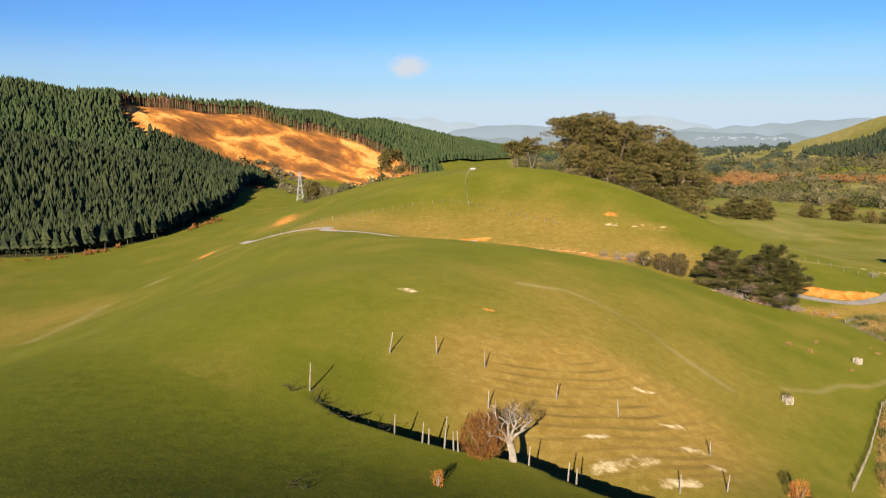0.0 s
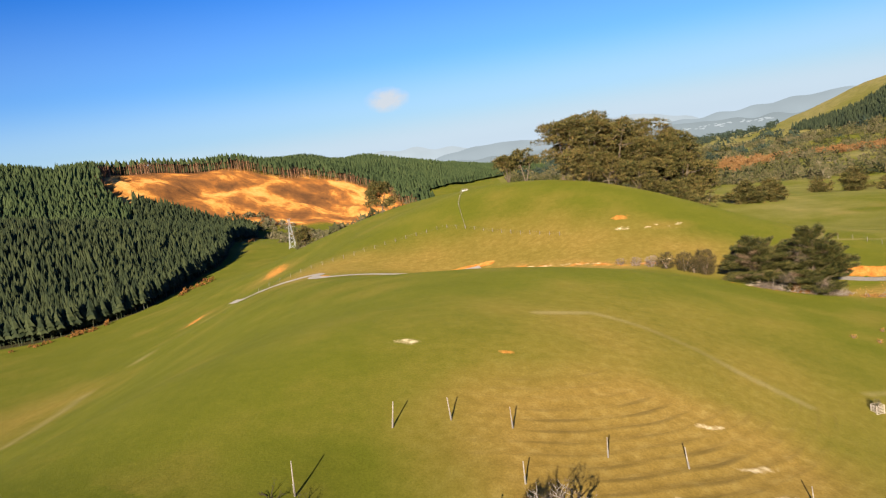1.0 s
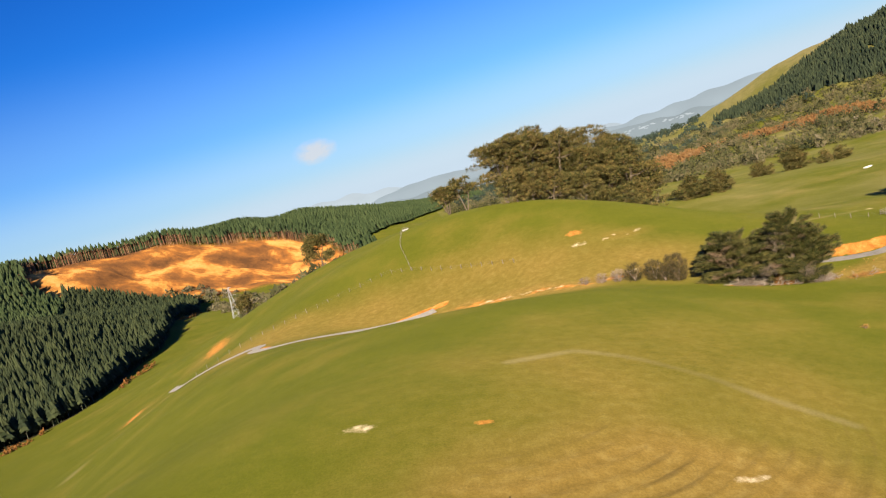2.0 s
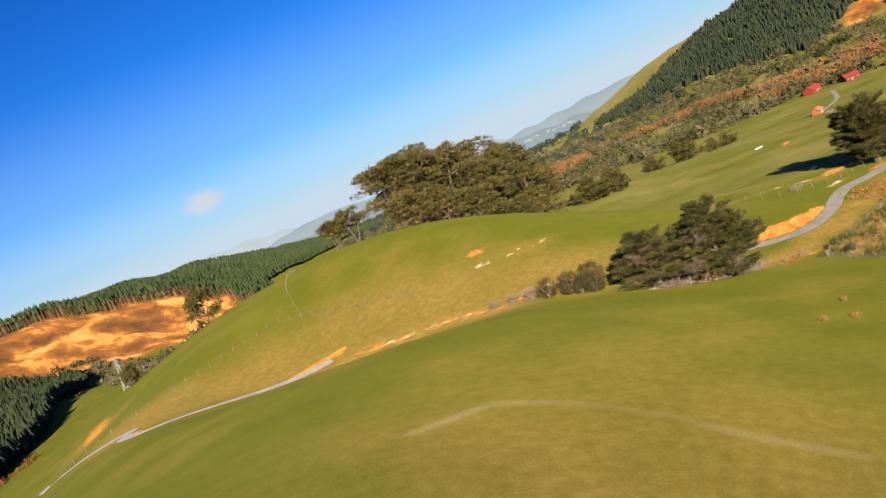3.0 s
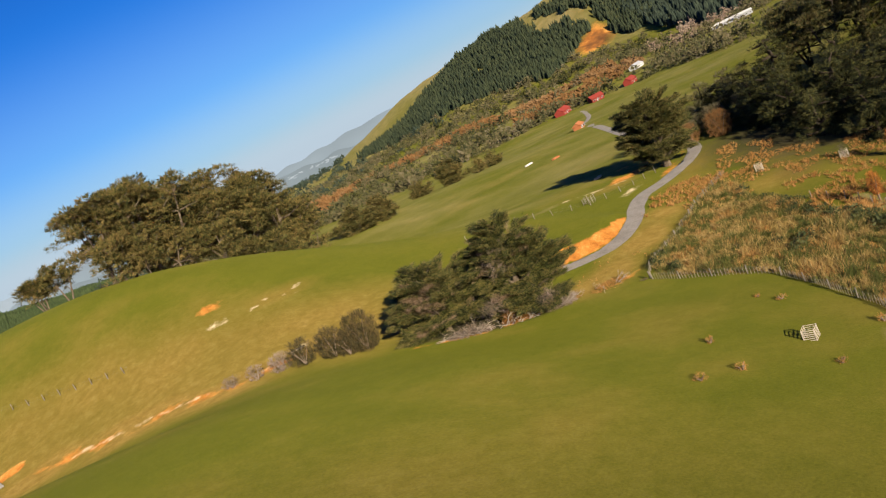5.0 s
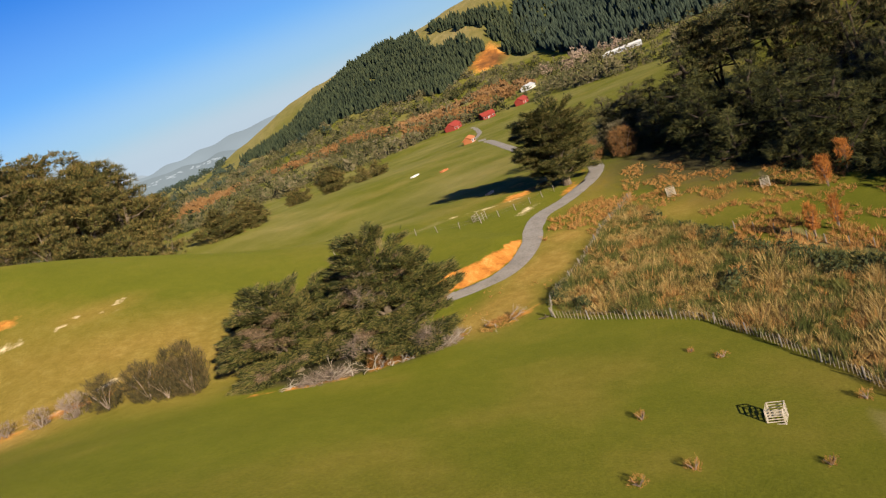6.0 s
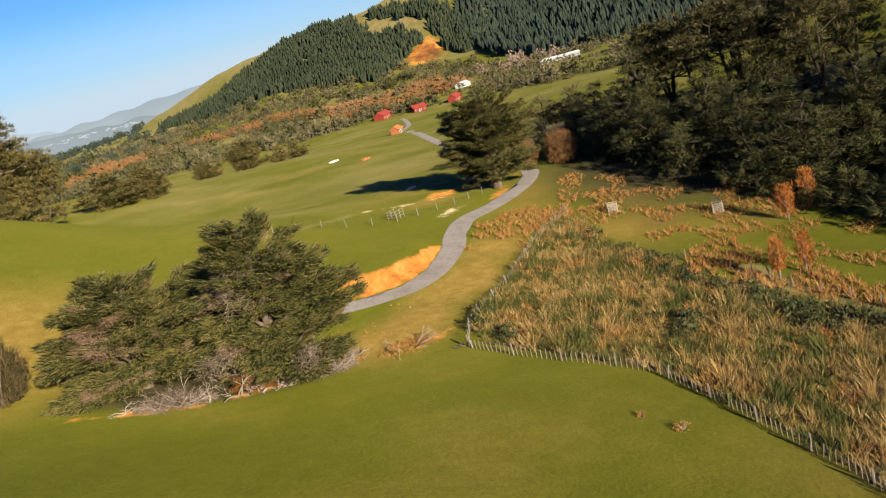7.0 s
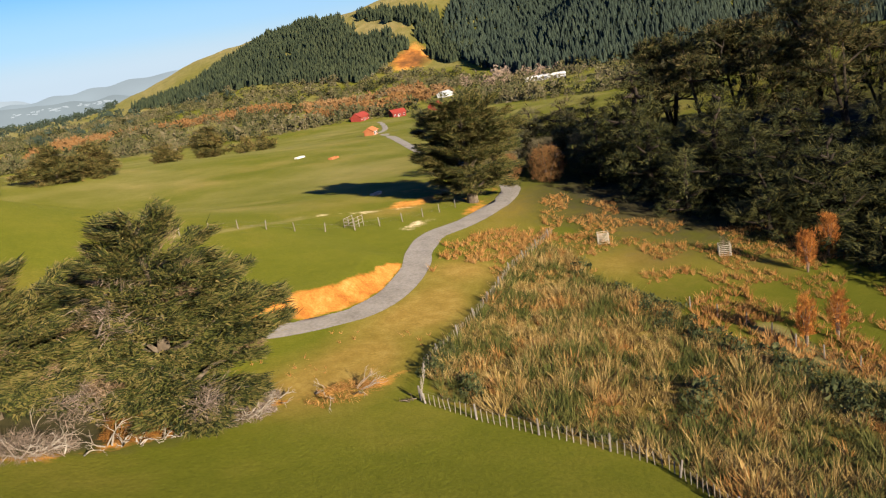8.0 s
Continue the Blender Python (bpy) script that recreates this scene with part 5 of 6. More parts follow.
fence("wire_fence", [(104, 232), (110, 231.6), (116, 230.6), (120.6, 224.5), (128, 219.2), (138, 218.7), (149, 220.5)], "thin post and wire fence across the paddock", 4.0, post=THIN_POST, seed=5, wires=(0.5, 1.0))
fence("wire_fence", [(-62, 262), (-36, 266), (-17, 271), (0, 272), (8, 267), (25, 252.5), (36, 243)], "old post and wire fence across the ridge foot", 3.6, post=THIN_POST, seed=6, wires=(0.5, 1.0))
fence("wire_fence", [(7.5, 268), (6.5, 285), (9, 305), (12, 325), (13, 350)], "post and wire fence climbing the ridge", 3.6, post=THIN_POST, seed=7, wires=(0.5, 1.0))
fence("wire_fence", [(131, 171.5), (130.5, 164.5), (127.6, 158), (126.8, 151), (124.5, 140), (117, 120)], "low post and wire fence beside a grassy lane", 3.0, post=THIN_POST, seed=8, wires=(0.4, 0.8))


# ---- tree guards and yards ----
def tree_guard(x, y, turn, label, width=1.25, height=1.25):
    """An open crate of pallet boards round a young tree."""
    root = new("tree_guard")
    root.matrix_world = pose(x, y, G(x, y) - 0.05, 0, 0, turn)
    slat = mesh_of("slat", [box(0, 0, 0, width, 0.025, 0.075)], MAT_PALLET)
    leg = mesh_of("corner_post", [box(0, 0, height / 2, 0.09, 0.09, height)], MAT_PALLET)
    h = width / 2
    for sx, sy in ((-1, -1), (1, -1), (1, 1), (-1, 1)):
        part("corner_post", leg, root, at=Matrix.Translation((sx * (h - 0.05), sy * (h - 0.05), 0)))
    for k in range(4):
        for i in range(6):
            part("slat", slat, root, at=pose(0, 0, 0, 0, 0, 90 * k) @ Matrix.Translation((0, -h - 0.012, 0.14 + i * (height - 0.2) / 5)))
    return tagged(root, label, "tree guard", "pallet tree guards")


tree_guard(83.1, 137.5, 24, "empty pallet-wood tree guard on the pasture")
tree_guard(56.4, 106.0, 10, "pallet-wood tree guard with a young dark shrub inside")
tree_guard(145.0, 191.6, 40, "pale pallet-wood tree guard on the bracken flat", 1.4, 1.4)
tree_guard(150.4, 178.0, 35, "pale pallet-wood tree guard with a sapling on the bracken flat", 1.4, 1.4)


def stock_yard(x, y, turn):
    root = new("stock_yard")
    root.matrix_world = pose(x, y, G(x, y), 0, 0, turn) @ Matrix.Diagonal((0.7, 0.7, 0.85, 1))
    post = mesh_of("post", [tube([(0, 0, -0.2), (0, 0, 1.7)], [0.08, 0.07], 6)], MAT_WOOD)
    for i in range(3):
        for j in range(2):
            part("post", post, root, at=Matrix.Translation((i * 1.6 - 1.6, j * 2.4 - 1.2, 0)))
    rail = mesh_of("rail", [box(0, 0, 0, 3.3, 0.035, 0.07)], MAT_WOOD)
    short = mesh_of("rail", [box(0, 0, 0, 0.035, 2.5, 0.07)], MAT_WOOD)
    for z in (0.5, 1.05, 1.6):
        for s in (-1.25, 1.25):
            part("rail", rail, root, at=Matrix.Translation((0, s, z)))
        part("rail", short, root, at=Matrix.Translation((-1.65, 0, z)))
    return tagged(root, "small weathered timber stock yard in the paddock", "stock yard")


stock_yard(128.6, 221.5, 20)


def trough(name, x, y, size, mat, label):
    root = new(name)
    root.matrix_world = pose(x, y, G(x, y), 0, 0, 15)
    bm = bmesh.new()
    bmesh.ops.create_cube(bm, size=1)
    bmesh.ops.scale(bm, vec=size, verts=bm.verts)
    bmesh.ops.translate(bm, vec=(0, 0, size[2] / 2), verts=bm.verts)
    top = max(bm.faces, key=lambda f: f.calc_center_median().z)
    bmesh.ops.inset_individual(bm, faces=[top], thickness=0.12)
    bmesh.ops.translate(bm, vec=(0, 0, -size[2] * 0.6), verts=top.verts)
    bmesh.ops.bevel(bm, geom=bm.edges[:], offset=0.04, segments=1, affect="EDGES")
    m = bpy.data.meshes.new("basin")
    bm.to_mesh(m)
    bm.free()
    m.materials.append(mat)
    part("basin", m, root)
    return tagged(root, label, "trough")


trough("water_trough", 202, 345, (3.6, 1.4, 0.5), MAT_WHITE, "long white water trough in the valley paddock")
trough("water_trough", 12.5, 421, (2.8, 1.1, 0.8), MAT_WHITE, "white water tank on the ridge beside a fence")
trough("feed_trough", 202.8, 328.5, (3.2, 1.5, 0.6), MAT_RUSTIRON, "orange feed trough in the valley paddock")
trough("feed_trough", 150, 243, (2.6, 0.8, 0.5), MAT_PALLET, "pale wooden feed trough beside a macrocarpa")


# ---- buildings of the farm ----
def gable_house(name, x, y, turn, length, width, wall, rise, wall_mat, roof_mat, label):
    root = new(name)
    root.matrix_world = pose(x, y, G(x, y) - 0.3, 0, 0, turn)
    L, W = length / 2, width / 2
    part("wall", mesh_of("wall", [box(0, 0, wall / 2, length, width, wall)], wall_mat), root)
    for s in (-1, 1):
        part("gable", mesh_of("gable", [(np.array([(s * L - 0.1, -W, wall), (s * L - 0.1, W, wall), (s * L - 0.1, 0, wall + rise), (s * L + 0.1, -W, wall), (s * L + 0.1, W, wall), (s * L + 0.1, 0, wall + rise)]),
                                         [[0, 2, 1], [3, 4, 5], [0, 1, 4, 3], [1, 2, 5, 4], [2, 0, 3, 5]])], wall_mat), root)
    slope = math.hypot(W + 0.5, rise)
    for s in (-1, 1):
        tilt = Matrix.Rotation(-s * math.atan2(rise, W), 4, "X")
        part("roof", mesh_of("roof", [box(0, s * (W + 0.3) / 2, wall + rise / 2 + 0.02, length + 0.9, slope + 0.2, 0.16, tilt)], roof_mat), root)
    for i in range(max(2, int(length / 4))):
        wx = -L + (i + 0.5) * length / max(2, int(length / 4))
        for s in (-1, 1):
            win = part("window", mesh_of("window", [box(wx, s * W, wall * 0.55, 1.5, 0.16, 1.2)], MAT_WHITE), root)
            part("pane", mesh_of("pane", [box(wx, s * (W + 0.08), wall * 0.55, 1.2, 0.06, 0.95)], MAT_GLASS), win)
    part("door", mesh_of("door", [box(-L * 0.15, -W, 1.05, 1.0, 0.18, 2.1)], MAT_STEEL), root)
    return tagged(root, label, "house" if wall_mat != MAT_RED else "barn")


gable_house("barn", 462, 650, 30, 19, 9, 3.6, 3.0, MAT_RED, MAT_RED, "red-painted barn with a red roof among trees")
gable_house("barn", 489, 636, -15, 12, 8, 3.6, 2.6, MAT_RED, MAT_RED, "small red barn beside the farm track")
gable_house("barn", 536, 641, 25, 15, 8, 3.8, 2.8, MAT_RED, MAT_RED, "weathered red barn at the edge of the valley bush")
gable_house("farmhouse", 604, 699, 20, 17, 9, 3.2, 2.4, MAT_WHITE, MAT_STEEL, "white farmhouse with a grey roof among trees")
gable_house("farm_shed", 268, 392, 35, 6.5, 4, 2.2, 1.2, MAT_RUSTIRON, MAT_RUSTIRON, "rusty orange iron shed in the valley paddock")
gable_house("packing_shed", 700, 655, -42, 40, 9, 4.0, 1.4, MAT_STEEL, MAT_WHITE, "long pale-roofed packing shed at the valley edge")


def pylon(x, y, h):
    root = new("power_pylon")
    root.location = (x, y, G(x, y))
    b, t = 2.6, 0.5
    for sx, sy in ((-1, -1), (1, -1), (1, 1), (-1, 1)):
        part("leg", mesh_of("leg", [tube([(sx * b, sy * b, -0.5), (sx * 1.1, sy * 1.1, h * 0.6), (sx * t, sy * t, h)], [0.16, 0.13, 0.1], 4)], MAT_STEEL), root)
    for i in range(7):
        z0, z1 = h * i / 7, h * (i + 1) / 7
        w0, w1 = (b + (t - b) * min(1, z / h * 1.25) for z in (z0, z1))
        for k in range(4):
            m = pose(0, 0, 0, 0, 0, 90 * k)
            part("brace", mesh_of("brace", [tube([m @ Vector((-w0, -w0, z0)), m @ Vector((w1, -w1, z1))], [0.07, 0.07], 3), tube([m @ Vector((w0, -w0, z0)), m @ Vector((-w1, -w1, z1))], [0.07, 0.07], 3)], MAT_STEEL), root)
    for z, w in ((h * 0.72, 4.2), (h * 0.86, 3.4), (h * 0.98, 2.6)):
        part("cross_arm", mesh_of("cross_arm", [tube([(-w, 0, z), (0, 0, z + 0.5), (w, 0, z)], [0.07, 0.14, 0.07], 4)], MAT_STEEL), root)
    return tagged(root, "grey lattice power pylon in the valley", "pylon")


pylon(-121, 630, 23)


# ---- planting poles, dead wood and shrubs on the knoll ----
POLES = [(-14.8, 72.1, 3.4, 2), (-6.2, 84.4, 2.9, 8), (0.1, 86, 2.6, -4), (6.6, 85, 2.4, -2), (6.7, 75.7, 2.3, 0), (15.8, 81, 2.2, 2), (23.8, 80.3, 2.4, -6), (34.7, 76.6, 1.9, -4), (-4.1, 64.0, 2.2, 1),
         (-1.0, 62.6, 2.4, 3), (-0.3, 62.4, 1.8, 0), (1.4, 62.0, 3.6, 4), (2.4, 61.8, 2.2, -3), (2.9, 61.7, 2.4, -4), (15.0, 57.8, 1.8, 0), (14.2, 58.3, 2.0, 2), (27.6, 64.6, 2.2, 0), (20.1, 58.4, 2.4, 1), (10.4, 61.0, 2.2, 2), (33.5, 66.5, 2.0, 5)]
for i, (x, y, h, lean) in enumerate(POLES):
    root = new("planting_pole")
    root.matrix_world = pose(x, y, G(x, y), 0, lean, 0)
    part("pole", mesh_of("pole", [tube([(0, 0, -0.3), (0.02, 0.01, h * 0.5), (0.05, 0, h)], [0.075, 0.07, 0.055], 6)], MAT_PALE_BARK, True), root)
    part("sleeve", mesh_of("sleeve", [tube([(0, 0, 0.0), (0.01, 0, h * 0.35)], [0.10, 0.095], 8)], MAT_WOOD, True), root)
    tagged(root, "pale bare planting pole leaning on the grassy slope", "pole", "planting poles")


def branching(r, base, way, length, radius, depth, out, sides=5):
    """A limb that bends and forks into thinner ones."""
    mid = base + way * length * 0.5 + Vector(r.normal(0, 0.07, 3)) * length
    tip = base + way * length + Vector(r.normal(0, 0.12, 3)) * length
    out.append(tube([base, mid, tip], [radius, radius * 0.75, radius * 0.45], sides))
    if depth:
        for _ in range(int(r.integers(2, 4))):
            w = (way + Vector(r.normal(0, 0.55, 3))).normalized()
            branching(r, mid.lerp(tip, r.uniform(0.2, 1.0)), w, length * r.uniform(0.5, 0.75), radius * 0.5, depth - 1, out, 4)


def dead_tree(x, y, h, seed):
    r = np.random.default_rng(seed)
    root = new("dead_tree")
    root.location = (x, y, G(x, y) - 0.2)
    out = []
    fork = Vector((-0.35, 0, h * 0.36))
    out.append(tube([(0.1, 0, 0), (0, 0, h * 0.18), fork], [0.50, 0.38, 0.32], 8))
    part("trunk", mesh_of("trunk", out, MAT_PALE_BARK, True), root)
    for k, (wx, wy, wz) in enumerate(((0.35, 0.1, 1), (-0.5, 0.2, 0.9), (0.75, -0.2, 0.7), (-0.95, 0, 0.25), (0.1, 0.5, 1))):
        limb = []
        branching(r, fork, Vector((wx, wy, wz)).normalized(), h * 0.36, 0.2, 3, limb)
        part("limb", mesh_of("limb", limb, MAT_PALE_BARK, True), root)
    tips = np.array([(r.normal(0.1, 1.0), r.normal(0, 0.9), h * r.uniform(0.72, 1.0)) for _ in range(130)])
    tagged(part("twig_spray", mesh_of("twig_spray", [sprays(tips, np.tile([0.2, 0, 0.5], (130, 1)), 0.55, 5, 1.3, 0.07, 0.2, 0.2, seed)], MAT_TWIG), root), kind="stuff")
    return tagged(root, "gnarled pale dead tree on the bank edge", "tree")


dead_tree(8.7, 61.6, 6.4, 5)


def rust_shrub(x, y, h, w, seed, label, stem=0.0, mat=None, blades=9, name="rust_shrub"):
    """A loose fan of upright twigs with rusty leaves."""
    r = np.random.default_rng(seed)
    root = new(name)
    root.location = (x, y, G(x, y) - 0.1)
    for _ in range(7):
        a = r.uniform(0, 6.28)
        part("stem", mesh_of("stem", [tube([(0, 0, 0), (math.cos(a) * w * 0.15, math.sin(a) * w * 0.15, stem + (h - stem) * 0.4), (math.cos(a) * w * 0.4, math.sin(a) * w * 0.4, h * 0.85)], [0.05 + 0.01 * h, 0.04, 0.015], 4)], MAT_TWIG), root)
    n = int(50 + 26 * w * h)
    q, a = np.sqrt(r.uniform(0, 1, n)), r.uniform(0, 6.28, n)
    k = r.uniform(0, 1, n)
    P = np.column_stack([np.cos(a) * q * w * (0.3 + 0.25 * np.sin(k * 3.1)), np.sin(a) * q * w * (0.3 + 0.25 * np.sin(k * 3.1)), stem + (h - stem) * k])
    O = np.column_stack([np.cos(a) * 0.4, np.sin(a) * 0.4, np.ones(n)])
    part("crown", mesh_of("crown", [sprays(P, O, 0.1 * h + 0.2, blades, 0.9, 0.09, 0.2, 0.0, seed)], mat or MAT_RUST), root)
    return tagged(root, label, "shrub")


rust_shrub(5.4, 61.6, 4.4, 4.8, 11, "rounded rust-brown shrub beside the dead tree", 0.0, MAT_BROWN_LEAF, 14)
rust_shrub(0.9, 51.2, 1.5, 1.2, 12, "small rusty shrub on the green slope")
rust_shrub(42.6, 68.6, 2.8, 2.2, 13, "rust-orange shrub on the dry slope")
rust_shrub(44.2, 66.2, 1.8, 1.6, 14, "low rust-orange shrub on the dry slope")
rust_shrub(129.4, 159.4, 4.6, 1.7, 15, "rusty upright shrub with a thin bare stem", 1.2)
rust_shrub(132.6, 158.0, 4.6, 1.6, 16, "rusty upright shrub with a thin bare stem", 1.2)
rust_shrub(149.9, 167.9, 4.8, 2.0, 17, "rusty upright shrub at the edge of the bracken flat", 1.0)
rust_shrub(157.0, 168.4, 5.0, 2.0, 18, "rusty upright shrub at the edge of the bracken flat", 1.0)
rust_shrub(56.4, 106.0, 1.9, 1.1, 19, "young dark shrub inside a pallet guard", 0.0, MAT_SCRUB, name="young_shrub")
rust_shrub(150.4, 178.0, 2.4, 1.2, 20, "young green sapling inside a pallet guard", 0.0, MAT_SCRUB, name="young_shrub")
for i, (x, y, h, w) in enumerate([(78.0, 145.0, 0.7, 0.9), (73.3, 137.0, 0.8, 1.1), (69.3, 137.9, 0.7, 1.3), (89.9, 134.8, 0.8, 1.1), (79.0, 131.6, 0.6, 1.0), (93.0, 148.6, 0.6, 1.2), (93.1, 152.0, 0.4, 0.7)]):
    rust_shrub(x, y, h, w, 60 + i, "small dry rusty tuft on the close-cropped pasture", 0.0, MAT_BRACKEN, 7, "dry_tuft")
for i, (x, y, h, w) in enumerate([(63.5, 198.5, 6.0, 5.2), (59.5, 201.5, 4.6, 4.6), (61, 199.5, 3.2, 4), (55.5, 204, 4.0, 4.6), (52.5, 206.5, 2.8, 3.5), (49, 208.5, 2.2, 3), (45.5, 211, 1.8, 3)]):
    rust_shrub(x, y, h, w, 30 + i, "olive-brown shrub along the gully" if i < 4 else "grey-brown bare shrub along the gully", 0.0, MAT_GULLY if i < 4 else MAT_TWIG, 10, "gully_shrub")
for i, (x, y, h, w) in enumerate([(172, 222, 6, 6), (176, 226, 6.5, 6), (168, 228, 5, 5), (180, 220, 7, 6)]):
    rust_shrub(x, y, h, w, 45 + i, "olive brown shrub beside the shady pines", 0.0, MAT_SCRUB if i % 2 else MAT_WILLOW, 7, "roadside_shrub")


def brush_heap(x, y, size, n, seed, label, mat=None):
    """Fallen bleached branches lying in a tangle."""
    r = np.random.default_rng(seed)
    root, tangle = new("fallen_branches"), []
    root.location = (x, y, G(x, y))
    for i in range(n):
        a, l = r.uniform(0, 6.28), size * r.uniform(0.5, 1.0)
        c = Vector((r.normal(0, size * 0.35), r.normal(0, size * 0.18), 0.1))
        c.z += G(x + c.x, y + c.y) - root.location.z
        d = Vector((math.cos(a), math.sin(a) * 0.6, r.uniform(0.05, 0.6))).normalized()
        limb = []
        branching(r, c, d, l * 0.6, 0.03 + 0.02 * size * r.uniform(0.4, 1), 2, limb)
        tangle += limb
    tagged(part("tangle", mesh_of("tangle", tangle, mat or MAT_PALE_BARK, True), root), kind="stuff")
    return tagged(root, label, "branches", "fallen branches")


for i, (x, y, s, n) in enumerate([(73.5, 183.8, 2.4, 10), (70, 185.6, 2.0, 7), (79.2, 182.6, 2.8, 11), (82.5, 181.8, 2.2, 8), (87.5, 182.2, 3.0, 12), (90.5, 183.4, 2.2, 8)]):
    brush_heap(x, y, s, n, 70 + i, "tangle of bleached fallen branches under a macrocarpa")
brush_heap(94.6, 182.4, 1.3, 4, 80, "bleached fallen branch on the brow")
brush_heap(97.8, 175.6, 1.2, 5, 81, "dark dead branches against the fence corner", MAT_TWIG)
# dark tangles added to stand for the patches of shade on the bank
for i, (x, y, s) in enumerate([(-17, 71.2, 1.6), (-13.0, 69.6, 1.8), (-10, 67.4, 2.2), (-7.0, 66.2, 2.0), (-9.5, 70, 1.5), (-5, 65.6, 1.8)]):
    brush_heap(x, y, s, 6, 90 + i, "dark branches in place of patchy shade along the old bank", MAT_DARK_BARK)



def dead_brush(x, y, w, h, seed, label, mat):
    """A springy mass of fine dead twigs and needles, fallen from the trees above."""
    r = np.random.default_rng(seed)
    root = new("dead_brush")
    root.location = (x, y, G(x, y))
    n = int(120 * w * h)
    a, q = r.uniform(0, 6.28, n), np.sqrt(r.uniform(0, 1, n))
    px_, py_ = np.cos(a) * q * w, np.sin(a) * q * w * 0.55
    lift_ = land(x + px_, y + py_) - root.location.z
    P = np.column_stack([px_, py_, lift_ + h * r.uniform(0, 1, n) * (1 - q * q) + 0.05])
    O = np.column_stack([np.cos(a) * 0.7, np.sin(a) * 0.7 - 0.3, r.uniform(0, 0.8, n)])
    tagged(part("twig_mass", mesh_of("twig_mass", [sprays(P, O, 0.8, 6, 1.0, 0.05, 0.25, 0.2, seed)], mat), root), kind="stuff")
    limbs = []
    for _ in range(6):
        b = r.uniform(0, 6.28)
        c = Vector((math.cos(b) * w * 0.4, math.sin(b) * w * 0.2, 0.1))
        c.z += G(x + c.x, y + c.y) - root.location.z
        branching(r, c, Vector((math.cos(b), math.sin(b) - 0.5, 0.5)).normalized(), w * 0.45, 0.06, 2, limbs)
    tagged(part("tangle", mesh_of("tangle", limbs, MAT_PALE_BARK, True), root), kind="stuff")
    return tagged(root, label, "brush", "dead brush")


for i, (x, y, w, h, mat, label) in enumerate([(87.0, 182.6, 3.0, 1.9, MAT_TWIG, "tan heap of dead twigs under the tall macrocarpa"), (90.0, 184.6, 2.0, 1.3, MAT_TWIG, "low tan heap of dead twigs at the brow"),
                                              (80.6, 184.0, 2.2, 2.6, MAT_BROWN_LEAF, "red-brown dead foliage hanging over a dark hollow"), (73.4, 184.6, 3.4, 1.5, MAT_TWIG, "bleached dead twigs piled along the brow"), (95.5, 180.6, 3.2, 0.5, MAT_BRACKEN, "low orange dead fern along the brow")]):
    dead_brush(x, y, w, h, 300 + i, label, mat)

for i, (x, y) in enumerate([(-11.5, 46.5), (-12.2, 44.4), (-10.4, 44.6)]):
    brush_heap(x, y, 1.1, 2, 97 + i, "dark dead sticks lying on the green slope", MAT_DARK_BARK)

# bleached dead twigs in the tall macrocarpa
for i, (dx, dy, dz, s) in enumerate([(-4.2, -3.4, 10.2, 1.7), (-8.4, -5.0, 5.4, 1.3), (-1.5, -8.2, 3.4, 1.2)]):
    r = np.random.default_rng(200 + i)
    n = 80
    P = r.normal(0, 1, (n, 3)) * np.array([0.55, 0.45, 0.5]) * s + np.array([dx, dy, dz])
    out = sprays(P, np.tile([-0.2, -0.6, 0.4], (n, 1)) + r.normal(0, 0.3, (n, 3)), 1.1, 6, 1.2, 0.05, 0.3, 0.1, 200 + i)
    tagged(part("dead_twig_spray", mesh_of("dead_twig_spray", [out], MAT_TWIG), tall_macrocarpa, "bleached dead twigs"), kind="stuff")

# ---- rank grass, rushes and bracken ----
def reed_keep(x, y, c):
    return inside(x, y, REED_FIELD) & (c < 0.93) & (y > 84)


R_TUFTS = scatter(56, 142, 84, 198, 0.6, reed_keep, 51)
R_HEIGHT = 0.92 * (1 + 0.3 * wob(R_TUFTS[:, 0], R_TUFTS[:, 1], 5, 2) + 0.3 * wob(R_TUFTS[:, 0], R_TUFTS[:, 1], 1.3, 4)) * rng.uniform(0.6, 1.3, len(R_TUFTS))
R_GREEN = wob(R_TUFTS[:, 0], R_TUFTS[:, 1], 3.6, 6) + 0.7 * wob(R_TUFTS[:, 0], R_TUFTS[:, 1], 1.5, 8) + rng.normal(0, 0.55, len(R_TUFTS)) > 0.12
R_RUST = ~R_GREEN & (wob(R_TUFTS[:, 0], R_TUFTS[:, 1], 3.4, 12) + rng.normal(0, 0.45, len(R_TUFTS)) > 0.62)
for kind_of, mat, label in ((~R_GREEN & ~R_RUST, MAT_REED, "rank straw-coloured rushes filling the fenced paddock"), (R_GREEN, MAT_GREEN_REED, "green rushes in patches through the fenced paddock"), (R_RUST, MAT_BRACKEN, "dead orange fern among rushes in the fenced paddock")):
    tuft_field("rushes", R_TUFTS[kind_of], R_HEIGHT[kind_of], label, mat, 30, 1.35, 0.046, "rushes")
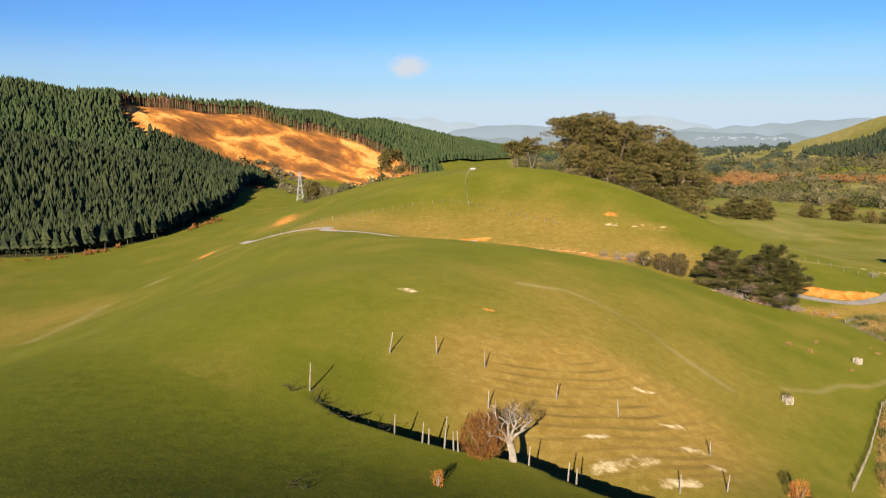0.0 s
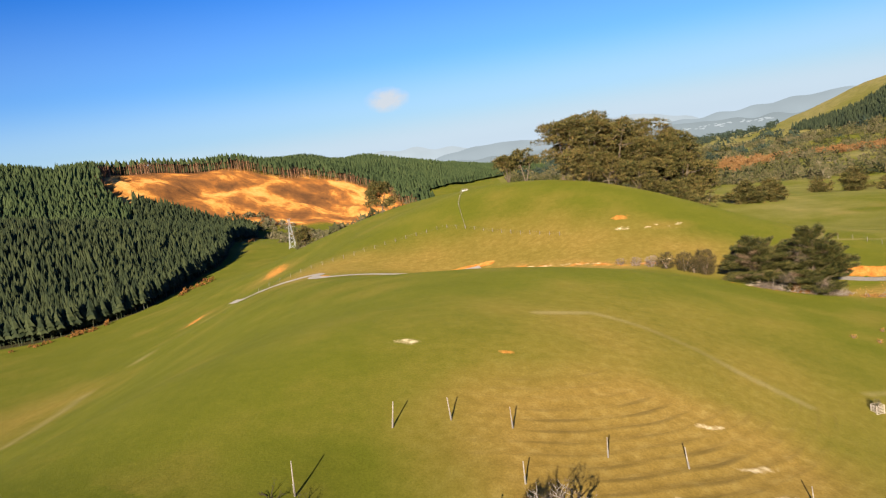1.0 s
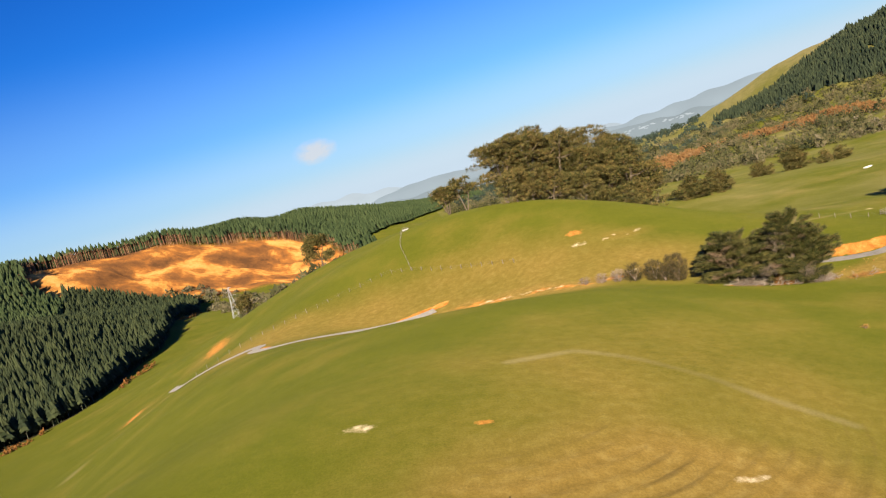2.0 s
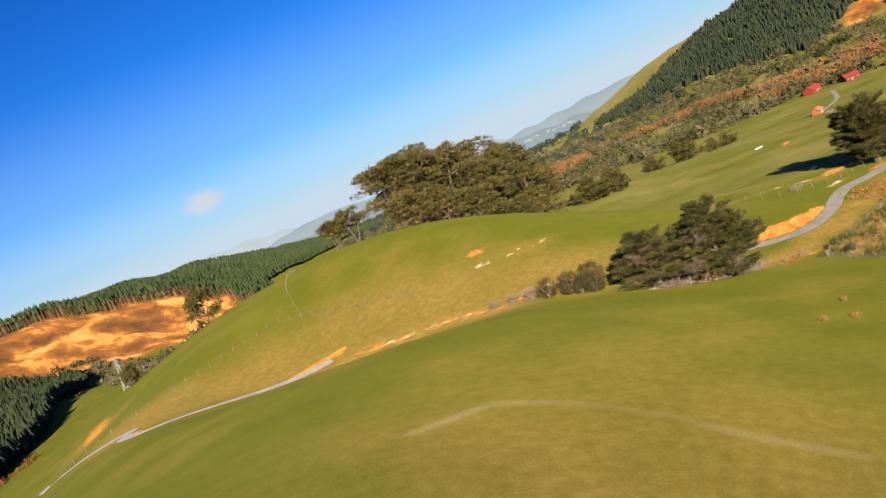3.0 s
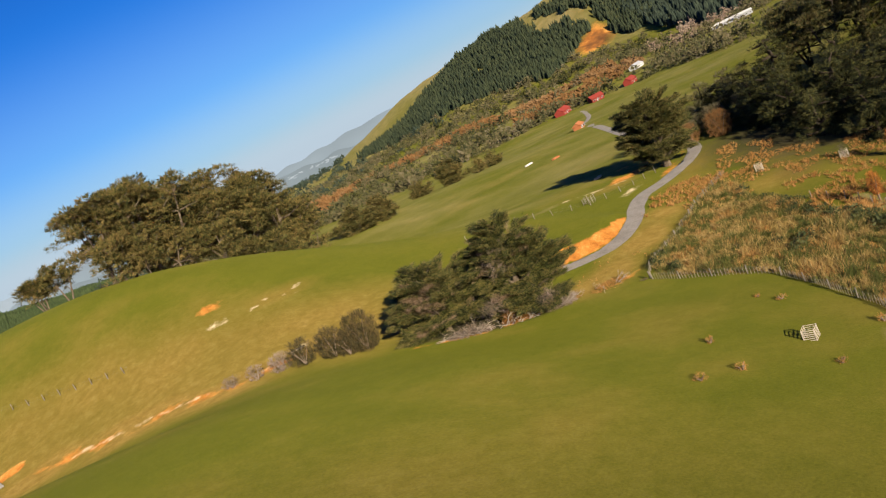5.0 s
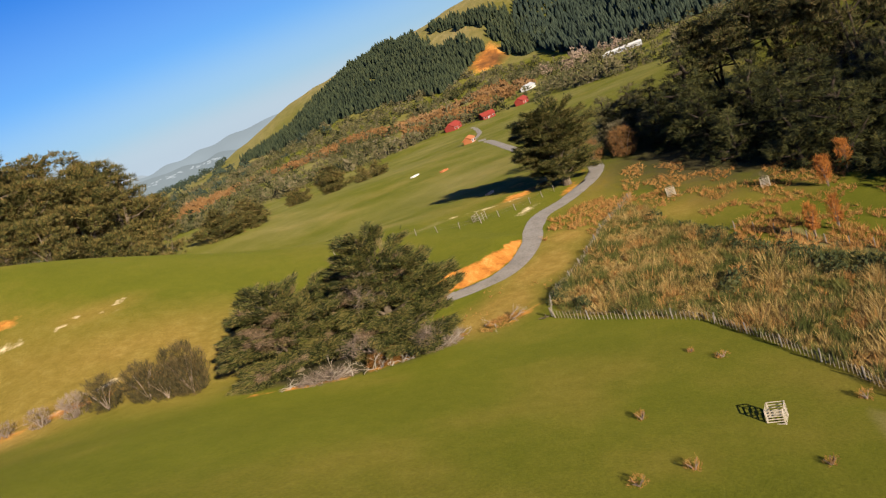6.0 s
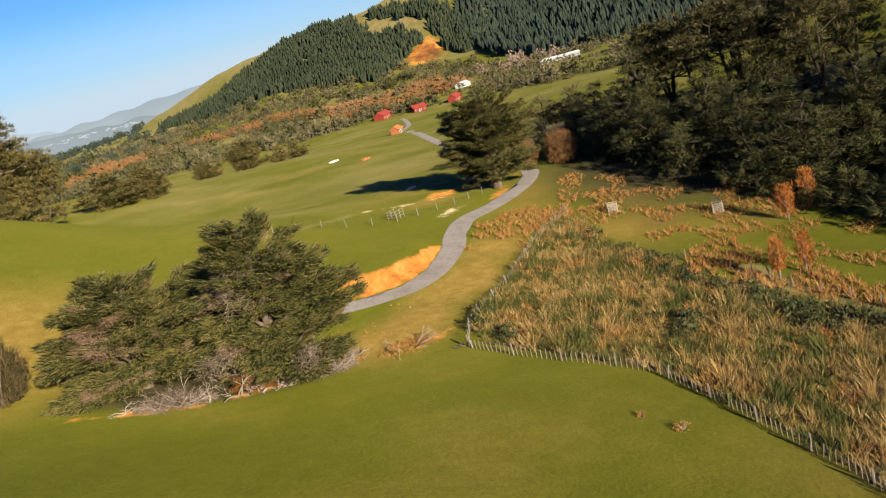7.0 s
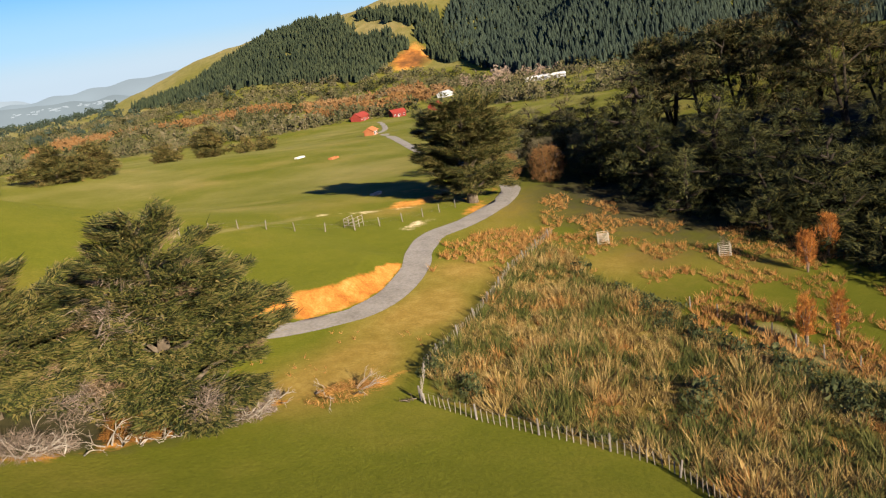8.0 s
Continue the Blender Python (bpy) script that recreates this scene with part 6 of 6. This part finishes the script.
D_BUSH = scatter(100, 142, 140, 196, 1.7, lambda x, y, c: inside(x, y, REED_FIELD) & ((wob(x, y, 7, 4) > 0.6) & (c < 0.4) | (line_gap(x, y, [(134, 184), (131.5, 176), (126.5, 167), (124.5, 160), (121, 150)]) < 3.6) & (c < 0.85)), 52)
bush_field("green_scrub", D_BUSH, 1.15 * rng.uniform(0.5, 1.4, len(D_BUSH)), "low dark green scrub among rushes", MAT_DARK_SCRUB, 190, 0.95, 0.15)
B_TUFTS = scatter(124, 170, 152, 222, 0.75, lambda x, y, c: ~inside(x, y, REED_FIELD) & (side_of(x, y, [(108, 186), (128, 196), (146, 202), (160, 214)]) < 0) & (wob(x, y, 3.2, 3) + 0.6 * wob(x, y, 11, 1) > 0.05) & (c < 0.8) & (x < 163), 53)
tuft_field("bracken", B_TUFTS, 0.6 * rng.uniform(0.5, 1.4, len(B_TUFTS)), "patches of dead orange bracken on short grass", MAT_BRACKEN, 22, 1.3, 0.05, "bracken")
B2 = scatter(126, 162, 138, 172, 0.75, lambda x, y, c: (side_of(x, y, [(141, 172), (136, 163), (133, 155), (130, 136)]) < 0) & (c < 0.5) & (wob(x, y, 5, 6) > -0.45), 54)
tuft_field("bracken_bank", B2, 0.95 * rng.uniform(0.5, 1.4, len(B2)), "dead orange bracken on the bank below dark trees", MAT_BRACKEN, 22, 1.2, 0.05, "bracken")
V_TUFTS = scatter(120, 150, 186, 216, 0.7, lambda x, y, c: (np.hypot((x - 135) / 10, (y - 201) / 4.5) < 1 + 0.3 * wob(x, y, 2.5, 3)) & (c < 0.75) & (side_of(x, y, [(109, 196), (122, 202), (133.5, 210.3), (152, 216)]) < -2.2), 56)
tuft_field("verge_bracken", V_TUFTS, 0.75 * rng.uniform(0.5, 1.4, len(V_TUFTS)), "dead orange bracken on the verge below the track", MAT_BRACKEN, 22, 1.2, 0.05, "bracken")
S_TUFTS = scatter(90, 112, 179, 196, 0.9, lambda x, y, c: (side_of(x, y, BANK_ROAD) < -3) & (c < 0.5) & (wob(x, y, 2.6, 5) > 0.25), 55)
tuft_field("dry_tufts", S_TUFTS, 0.35 * rng.uniform(0.5, 1.5, len(S_TUFTS)), "dry straw tufts on the bank below the track", MAT_BRACKEN, 16, 1.1, 0.04)
